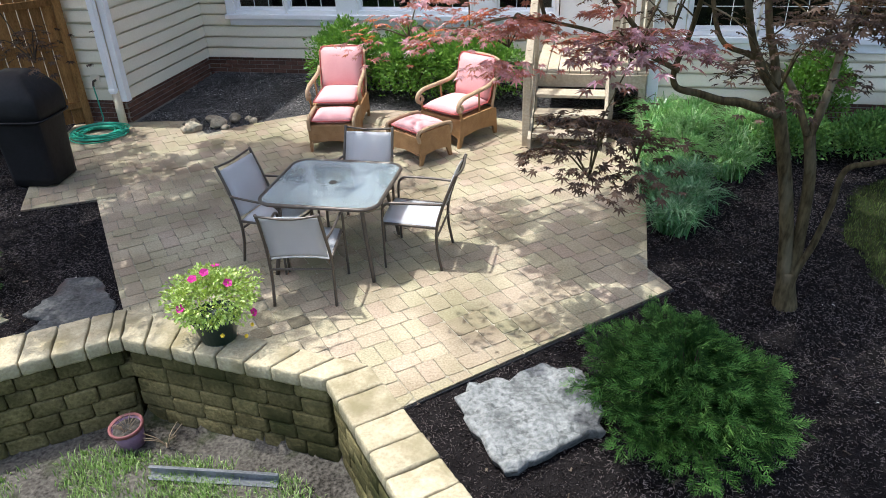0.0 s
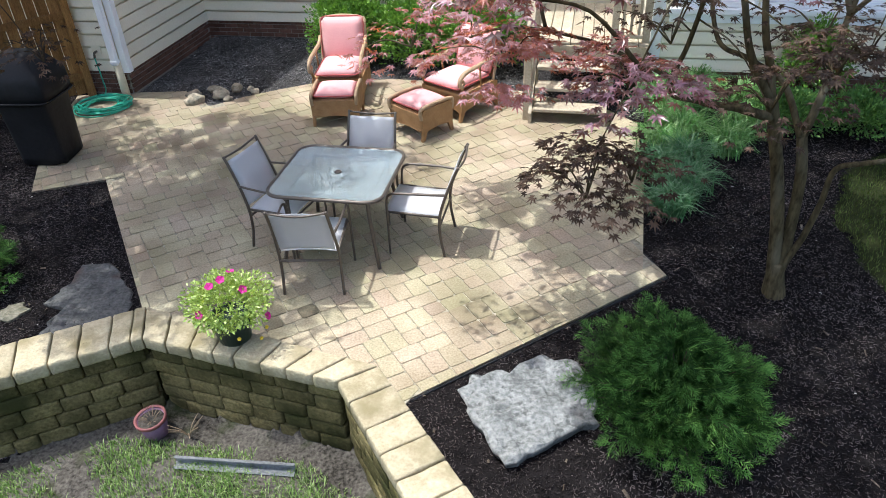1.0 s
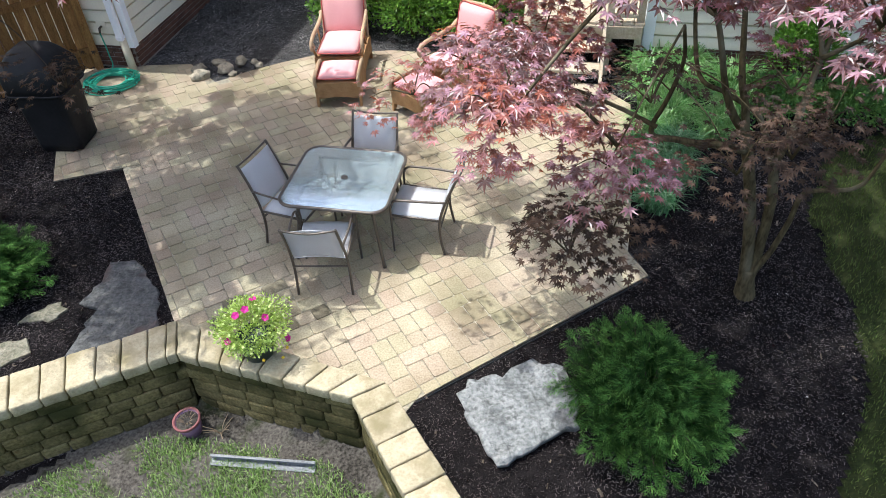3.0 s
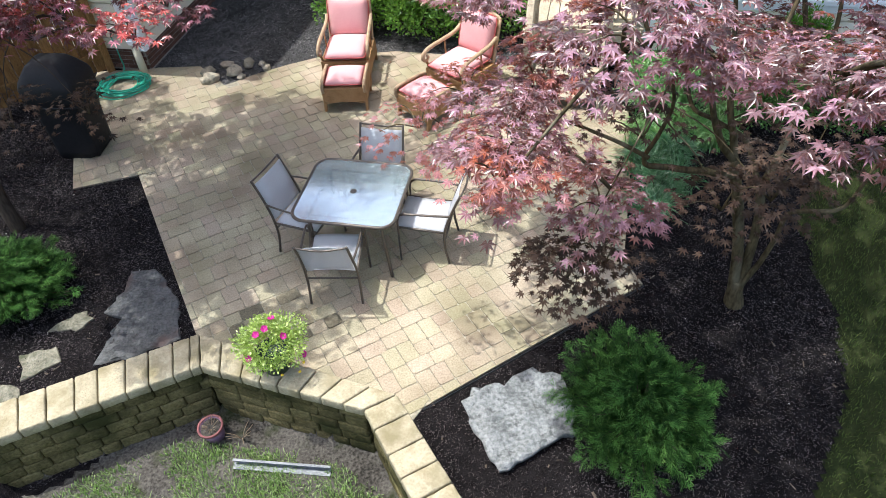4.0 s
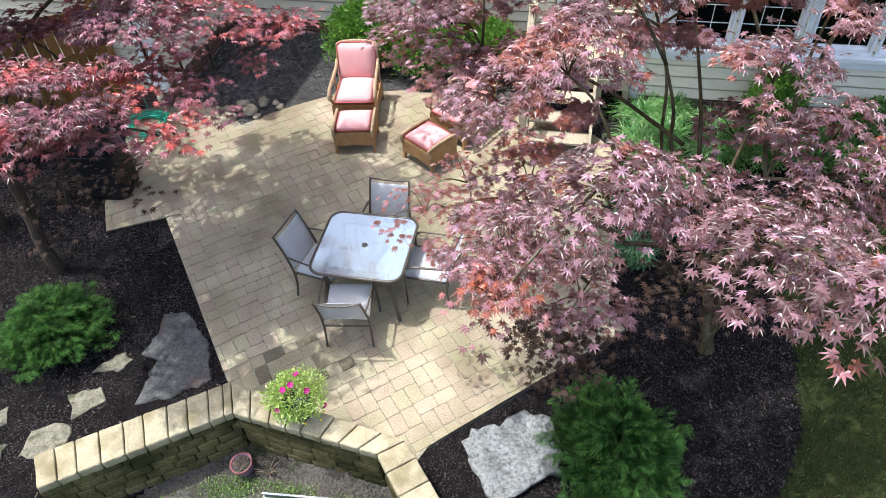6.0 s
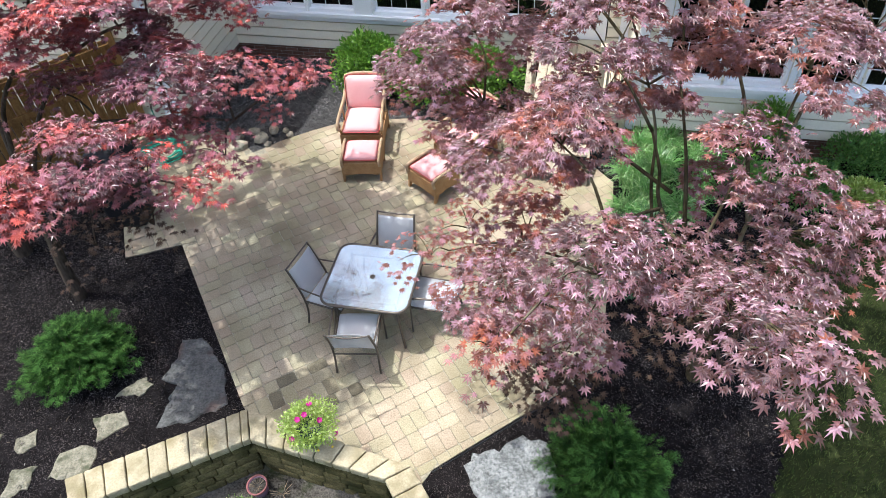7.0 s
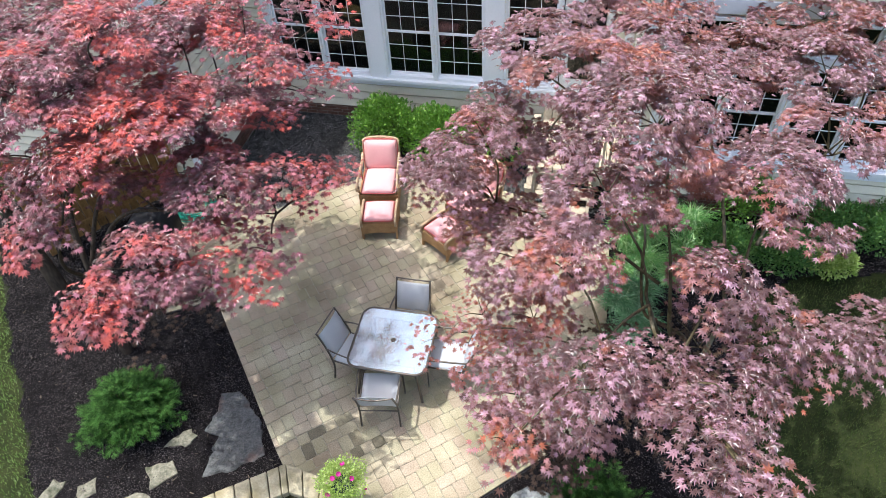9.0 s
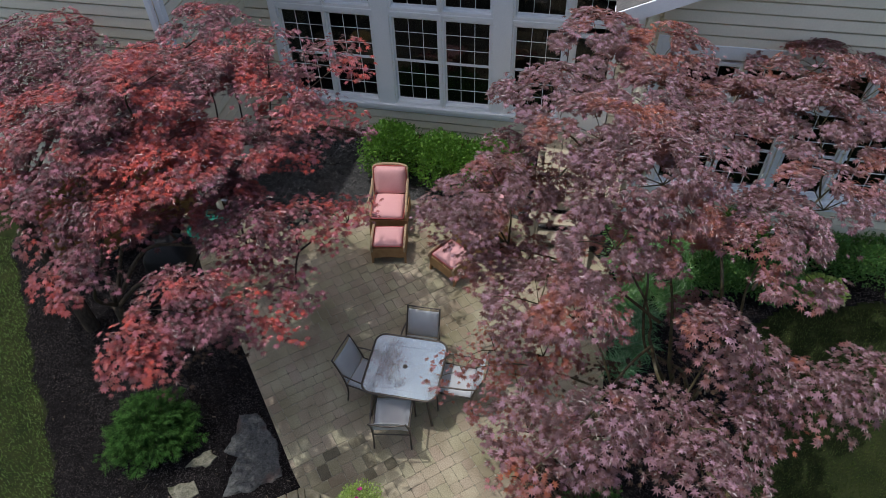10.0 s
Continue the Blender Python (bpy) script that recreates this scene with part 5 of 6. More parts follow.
def leafy_shrub(name, x, y, rx, ry, h, n, size, material, label, category="shrub", seed=1, low=-0.35, group="", z0=None):
    r = np.random.default_rng(seed)
    z0 = float(ground_z(x, y)) if z0 is None else z0
    th = thing(name, label, category, pose(x, y, z0), group)
    c, d = [], []
    for k in range(7):
        a = k * 2.4 + seed
        rr = 0.0 if k == 0 else 0.45
        p, w = dome_points(n // 7, (rr * rx * math.cos(a), rr * ry * math.sin(a), h * (0.58 if k == 0 else 0.42)), (rx * 0.62, ry * 0.62, h * 0.44), r, low, 0.6)
        c.append(p)
        d.append(w)
    c, d = np.concatenate(c), np.concatenate(d)
    c[:, 2] = np.maximum(c[:, 2], 0.02)
    d = unit(d + r.normal(0, 0.55, d.shape) + np.array([0, 0, 0.25]))
    s = unit(np.cross(d, r.normal(size=d.shape) + np.array([0, 0, 0.8])))
    part_of("foliage", cards("foliage", c, d, s, OVAL, r.uniform(0.7, 1.2, len(c)) * size, material), th)
    bm = bmesh.new()
    stems(bm, (0, 0, -0.02), [(rx * 0.55 * math.cos(a), ry * 0.55 * math.sin(a), h * 0.6) for a in np.arange(0, 6.28, 0.9)], 0.014, random.Random(seed))
    part("stem", bm, M_BARK_DARK, th)
    return th


for i, (u, v, rx, h) in enumerate([(2.75, -1.35, 0.62, 1.12), (3.75, -1.45, 0.62, 1.06), (4.70, -1.40, 0.66, 1.02)]):
    p = (HOUSE @ pose(u, v, 0)).translation
    leafy_shrub("hedge_shrub", p.x, p.y, rx, 0.56, h, 6500, 0.062, M_HEDGE, "clipped bright green hedge shrub against the house", "hedge", 30 + i, -0.6, "hedge shrubs")


def strap_clump(x, y, reach, h, n, seed, label, material):
    r = np.random.default_rng(seed)
    th = thing("grass_clump", label, "ornamental grass", pose(x, y, float(ground_z(x, y))), "arching grass clumps")
    a = r.uniform(0, 2 * math.pi, n)
    out = r.uniform(0.25, 1.0, n) * reach
    top = r.uniform(0.6, 1.05, n) * h
    base = np.stack([r.normal(0, 0.07, n), r.normal(0, 0.07, n), np.zeros(n)], -1)
    dirn = np.stack([np.cos(a), np.sin(a), 0 * a], -1)
    side = np.stack([-np.sin(a), np.cos(a), 0 * a], -1)
    wide = r.uniform(0.0045, 0.0095, n)
    rows = []
    for t in (0.0, 0.3, 0.55, 0.8, 1.0):
        c = base + dirn * (out * t ** 1.5)[:, None] + np.array([0, 0, 1.0]) * (top * (1.75 * t - 1.0 * t ** 2.6))[:, None]
        w = wide * (1.0 - 0.85 * t ** 2)
        rows += [c - side * w[:, None], c + side * w[:, None]]
    v = np.stack(rows, 1)
    f = np.array([[2 * k, 2 * k + 1, 2 * k + 3, 2 * k + 2] for k in range(4)])
    ff = (np.arange(n)[:, None, None] * 10 + f[None]).reshape(-1, 4)
    part_of("leaf_fan", quads_mesh("leaf_fan", v.reshape(-1, 3), ff, material), th)
    return th


for i, (x, y, rch, h) in enumerate([(2.80, 7.62, 0.34, 0.34), (3.08, 7.95, 0.36, 0.38), (2.92, 8.35, 0.36, 0.38), (3.28, 8.45, 0.38, 0.40), (3.10, 8.85, 0.36, 0.40), (3.45, 9.05, 0.42, 0.46),
                                    (3.35, 9.55, 0.42, 0.50), (3.75, 9.60, 0.44, 0.52), (3.55, 10.1, 0.46, 0.55), (4.0, 10.15, 0.46, 0.55), (4.45, 9.75, 0.42, 0.5), (4.15, 9.15, 0.4, 0.45), (3.85, 8.75, 0.36, 0.4)]):
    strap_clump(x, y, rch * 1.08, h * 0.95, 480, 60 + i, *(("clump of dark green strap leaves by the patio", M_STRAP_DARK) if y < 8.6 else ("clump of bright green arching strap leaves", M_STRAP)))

for i, (x, y, rx, h, m, lb) in enumerate([(5.6, 8.95, 0.6, 0.55, M_SHRUB, "loose green shrub below the windows"), (6.6, 9.3, 0.65, 0.7, M_SHRUB, "loose green shrub below the windows"),
                                          (5.25, 9.75, 0.42, 1.15, M_HEDGE, "tall light green shrub below the windows"), (4.75, 9.15, 0.55, 0.5, M_SHRUB, "low green shrub in mulch"),
                                          (7.4, 9.0, 0.75, 0.8, M_SHRUB, "loose green shrub below the windows"), (6.2, 8.65, 0.36, 0.5, M_LIME, "small yellow-green variegated shrub on mulch")]):
    leafy_shrub("garden_shrub", x, y, rx, rx * 0.8, h, 4600 if h > 1 else 6000, 0.05, m, lb, "shrub", 90 + i)

# flower pot on the wall
pot = thing("flower_pot", "dark green pot of magenta petunias and lime foliage", "flower pot", pose(-0.94, 5.58, 0.53) @ Matrix.Diagonal((1.12, 1.12, 1.06, 1.0)))
part("pot", lathe([(0.085, 0.0), (0.095, 0.005), (0.128, 0.15), (0.138, 0.16), (0.138, 0.175), (0.124, 0.172), (0.11, 0.14)], 24), M_POT, pot, "dark green plastic pot", True)
r = np.random.default_rng(8)
c, d = dome_points(4600, (0, 0, 0.29), (0.25, 0.24, 0.15), r, -0.75, 0.45)
c[:, 2] = np.where(np.hypot(c[:, 0], c[:, 1]) < 0.13, np.maximum(c[:, 2], 0.20), np.maximum(c[:, 2], 0.13))
d = unit(d + r.normal(0, 0.6, d.shape))
s = unit(np.cross(d, r.normal(size=d.shape)))
part_of("foliage", cards("foliage", c, d, s, OVAL, r.uniform(0.013, 0.032, len(c)), M_LIME), pot, None, "lime green trailing foliage")


def blossoms(name, places, size, material, parent, label):
    v, f = [], []
    for p in places:
        n = Vector(p[3:]).normalized()
        e1 = n.orthogonal().normalized()
        e2 = n.cross(e1)
        b = len(v)
        v.append(Vector(p[:3]) - n * size * 0.3)
        for k in range(10):
            a = 2 * math.pi * k / 10
            rr = size * (1.0 if k % 2 == 0 else 0.82)
            v.append(Vector(p[:3]) + rr * (math.cos(a) * e1 + math.sin(a) * e2) + n * size * 0.1 * (k % 2))
        f += [(b, b + 1 + k, b + 1 + (k + 1) % 10) for k in range(10)]
    return part_of(name, mesh_of(name, v, f, material), parent, None, label)


for place in [(-0.06, -0.05, 0.45, 0, -0.5, 1), (0.0, -0.02, 0.47, 0.2, -0.6, 1), (0.12, -0.05, 0.41, 0.4, -0.6, 0.8), (-0.12, -0.16, 0.33, -0.3, -0.9, 0.5), (0.03, 0.1, 0.44, 0, 0.2, 1), (0.235, -0.08, 0.22, 0.9, -0.4, 0.4)]:
    blossoms("petunia", [place], 0.028, M_PETAL, pot, "magenta petunia flower")
for place in [(0.08, -0.2, 0.16, 0, -1, 0.5), (0.22, -0.1, 0.15, 0.7, -0.6, 0.4), (0.19, -0.15, 0.11, 0.5, -0.8, 0.3)]:
    blossoms("yellow_flower", [place], 0.013, M_PETAL_Y, pot, "small yellow flower")

POT_X, POT_Y = -1.60, 5.43
# purple pot with dry stalks at the foot of the wall
gz = float(ground_z(POT_X, POT_Y))
pp = thing("clay_pot", "purple plastic pot of dry stalks on bare soil", "flower pot", pose(POT_X, POT_Y, gz, 4, -3, 0) @ Matrix.Diagonal((0.86, 0.86, 0.95, 1.0)))
part("pot", lathe([(0.085, 0.0), (0.092, 0.004), (0.118, 0.16), (0.108, 0.165), (0.10, 0.14)], 24, False), M_PURPLE, pp, "", True)
part("rim", lathe([(0.117, 0.150), (0.128, 0.153), (0.130, 0.178), (0.120, 0.182), (0.108, 0.172)], 24, False), M_RIM, pp, "reddish rolled rim", True)
part("potting_soil", lathe([(0.0, 0.12), (0.105, 0.135), (0.104, 0.15), (0.05, 0.157), (0.0, 0.16)], 20), M_SOIL, pp)
rr = random.Random(4)
for k in range(16):
    a = rr.uniform(0, 6.28)
    part("dry_stalk", tube([(0.02 * math.cos(a), 0.02 * math.sin(a), 0.15), (0.09 * math.cos(a), 0.09 * math.sin(a), 0.19 + rr.uniform(-0.01, 0.04))], 0.0028, 4), M_DRY, pp)
tw = bmesh.new()
for k in range(9):
    a = rr.uniform(0, 6.28)
    add_tube(tw, spline([(0, 0, 0), (0.04 * math.cos(a), 0.04 * math.sin(a), 0.08), (0.12 * math.cos(a), 0.12 * math.sin(a), 0.15 + rr.uniform(-0.05, 0.05))], 3), 0.003, 4)
twig = new("dry_twig", bm_mesh("dry_twig", tw, M_DRY))
twig.location = (-1.36, 5.36, gz)
tagged(twig, "small dry leafless twig standing in the soil", "twig")

# metal beam lying on the grass
a, b = Vector((-1.42, 5.12, 0)), Vector((-0.575, 4.96, 0))
bz = float(ground_z(-1.0, 5.04))
beam = thing("metal_beam", "grey metal channel lying in the grass", "beam", pose(-1.0, 5.04, bz + 0.01, 0, 0, math.degrees(math.atan2(b.y - a.y, b.x - a.x))))
part("web", box_bm((0, 0.030, 0.033), (0.83, 0.004, 0.052), 0.001), M_BEAM, beam)
for z, y, w in ((0.005, 0.0, 0.064), (0.061, 0.021, 0.022)):
    part("flange", box_bm((0, y, z), (0.83, w, 0.004), 0.001), M_BEAM, beam)


# grass
def blades(name, poly, count, h, seed, label, clump=0.0, material=M_GRASS_SHADE):
    r = np.random.default_rng(seed)
    x, y = scatter(poly, count, seed)
    if clump:
        k = smooth_noise(x, y, 2.2, 3.0) + 0.25 * smooth_noise(x, y, 7, 1.0)
        ok = k + 0.6 * np.clip(5.18 + 0.1 * np.sin(3 * x) - y, -0.6, 0.4) > r.uniform(-0.25, 0.45, len(x))
        x, y = x[ok], y[ok]
    n = len(x)
    a = r.uniform(0, 2 * math.pi, n)
    hh = r.uniform(0.5, 1.2, n) * h
    c = np.stack([x, y, ground_z(x, y) - 0.015], -1)
    lean = np.stack([np.cos(a), np.sin(a), 0 * a], -1) * (hh * r.uniform(0.2, 0.9, n))[:, None]
    side = np.stack([-np.sin(a), np.cos(a), 0 * a], -1) * r.uniform(0.002, 0.005, n)[:, None]
    up = np.array([0, 0, 1.0]) * hh[:, None]
    v = np.stack([c - side, c + side, c + lean * 0.4 + up * 0.7 + side * 0.7, c + lean * 0.4 + up * 0.7 - side * 0.7, c + lean + up], 1)
    v = np.concatenate([v, v[:, 4:5]], 1)
    f = np.array([[0, 1, 2, 3], [3, 2, 4, 5]])
    ff = (np.arange(n)[:, None, None] * 6 + f[None]).reshape(-1, 4)
    ob = new(name, quads_mesh(name, v.reshape(-1, 3), ff, material))
    return tagged(ob, label, "grass", kind="stuff")


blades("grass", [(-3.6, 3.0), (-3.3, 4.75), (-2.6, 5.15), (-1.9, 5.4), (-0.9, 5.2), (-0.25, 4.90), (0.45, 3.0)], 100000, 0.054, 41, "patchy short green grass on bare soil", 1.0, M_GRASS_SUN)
# Left lawn in the sunlit colour, right lawn in the one darkened for shade.
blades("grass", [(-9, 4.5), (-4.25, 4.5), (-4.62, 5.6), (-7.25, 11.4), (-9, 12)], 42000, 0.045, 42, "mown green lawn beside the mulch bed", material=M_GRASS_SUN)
blades("grass", [(3.1, 2.5), (3.15, 4.35), (3.55, 4.85), (3.92, 5.45), (4.12, 6.2), (4.25, 7.2), (4.75, 8.0), (5.6, 8.55), (8.5, 8.3), (8.5, 2.5)], 42000, 0.04, 43, "mown lawn beside the mulch bed, shade put into its colour")


# ---- maple trees ----
def limb(bm, pts, r0, r1, sides=8, per=6):
    p = spline(pts, per)
    add_tube(bm, p, [r0 + (r1 - r0) * i / (len(p) - 1) for i in range(len(p))], sides)
    return bm


def maple_tree(name, label, trunk, limbs, pads, leaf_size, density, material, bark, seed):
    """trunk and limbs: (points, thick end, thin end). pads: (x, y, z, rx, ry, rise) layers of foliage, each fed by twigs from the nearest limb."""
    th = thing(name, label, "maple tree")
    r = np.random.default_rng(seed)
    for pts, a, b in trunk:
        part("trunk", limb(bmesh.new(), pts, a, b, 10), bark, th, "", True)
    ends = []
    for pts, a, b in limbs:
        part("limb", limb(bmesh.new(), pts, a, b, 7), bark, th, "", True)
        ends += [Vector(q) for q in spline(pts, 4)[3:]]
    bm = bmesh.new()
    cs, ds, ss, low = [], [], [], []
    for px, py, pz, rx, ry, rise in pads:
        grow = 1.22 if rx >= 0.45 else 0.98
        rx, ry = rx * grow, ry * grow
        n = int(density * (1.05 if pz < 1.85 else 0.36 if pz < 2.45 and 0 < px < 0.8 else 0.62 if pz < 2.45 and 0 < px < 1.6 else 0.30 if pz < 2.38 else 0.65 if pz < 2.45 else 0.27 if -2.0 < px < 0 and py > 9 else 0.46 if -2.0 < px < 0 else 1.3 if py > 8 and px > 1.5 else 1.0) * rx * ry * math.pi)
        hub = Vector((px, py, pz - 0.12))
        near = min(ends, key=lambda e: (e - hub).length)
        limb(bm, [near, near.lerp(hub, 0.5) + Vector((r.uniform(-0.05, 0.05), r.uniform(-0.05, 0.05), 0.10)), hub], *((0.006, 0.003) if pz < 2.45 else (0.014, 0.007)), 5, 4)
        sprays = max(8, int(rx * ry * 26))
        k = n // sprays
        for q in range(sprays):
            rr = math.sqrt((q + 0.5) / sprays) * r.uniform(0.85, 1.12)
            an = q * 2.39996 + r.uniform(-0.3, 0.3)
            tip = Vector((px + rx * rr * math.cos(an), py + ry * rr * math.sin(an), pz + rise * (1 - rr * rr) - 0.06 * rr ** 4 + r.normal(0, 0.05)))
            if q % 2 == 0:
                limb(bm, [hub, hub.lerp(tip, 0.55) + Vector((0, 0, 0.05)), tip], 0.007, 0.002, 4, 3)
            out = unit(np.array([[math.cos(an), math.sin(an), 0.0]]))[0]
            ln = r.uniform(0.07, 0.22) * (1.5 if px < -2.2 else 1.0)
            t = r.uniform(-1, 1, k)
            across = np.array([-out[1], out[0], 0])
            w = r.normal(0, 0.085, k) * (1.15 - 0.6 * np.abs(t))
            drop = -0.05 * np.clip(t, 0, 1) ** 2 - 0.14 * np.abs(w) - np.abs(r.normal(0, 0.03, k))
            cs.append(np.array(tip)[None] + out[None] * (t * ln)[:, None] + across[None] * w[:, None] * 1.5 + np.array([[0, 0, 1.0]]) * drop[:, None])
            droop = r.normal(-0.26, 0.18, k)
            fan = r.normal(0, 0.55, k) + np.sign(w) * 0.5
            d = np.cos(fan)[:, None] * out[None] + np.sin(fan)[:, None] * across[None] + np.array([[0, 0, 1.0]]) * droop[:, None]
            d = unit(d)
            roll = r.normal(0, 0.26, k)
            s = unit(np.cross(np.array([[0, 0, 1.0]]), d))
            nn = np.cross(d, s)
            s = np.cos(roll)[:, None] * s + np.sin(roll)[:, None] * nn
            ds.append(d)
            ss.append(s)
            # 1: low pads, bronze with shade in the colour; 2: amber ends; 0: crown.
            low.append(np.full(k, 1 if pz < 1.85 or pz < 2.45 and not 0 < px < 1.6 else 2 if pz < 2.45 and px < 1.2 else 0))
    tagged(part("fine_twig", bm, bark, th, "", True), kind="stuff")
    c, d, s, low = np.concatenate(cs), np.concatenate(ds), np.concatenate(ss), np.concatenate(low)
    size = r.uniform(0.7, 1.25, len(c)) * leaf_size
    for i, nm, m_, lb in ((0, "crown", material, ""), (1, "low_spray", M_MAPLE_LOW_SHADE, "bronze leaves of the lowest sprays, shade darkened into their colour"), (2, "amber_spray", M_MAPLE_AMBER, "amber red leaves at the ends of low twigs")):
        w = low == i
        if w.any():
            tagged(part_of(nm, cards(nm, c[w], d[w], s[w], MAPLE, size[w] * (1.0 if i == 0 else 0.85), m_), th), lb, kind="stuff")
    return th


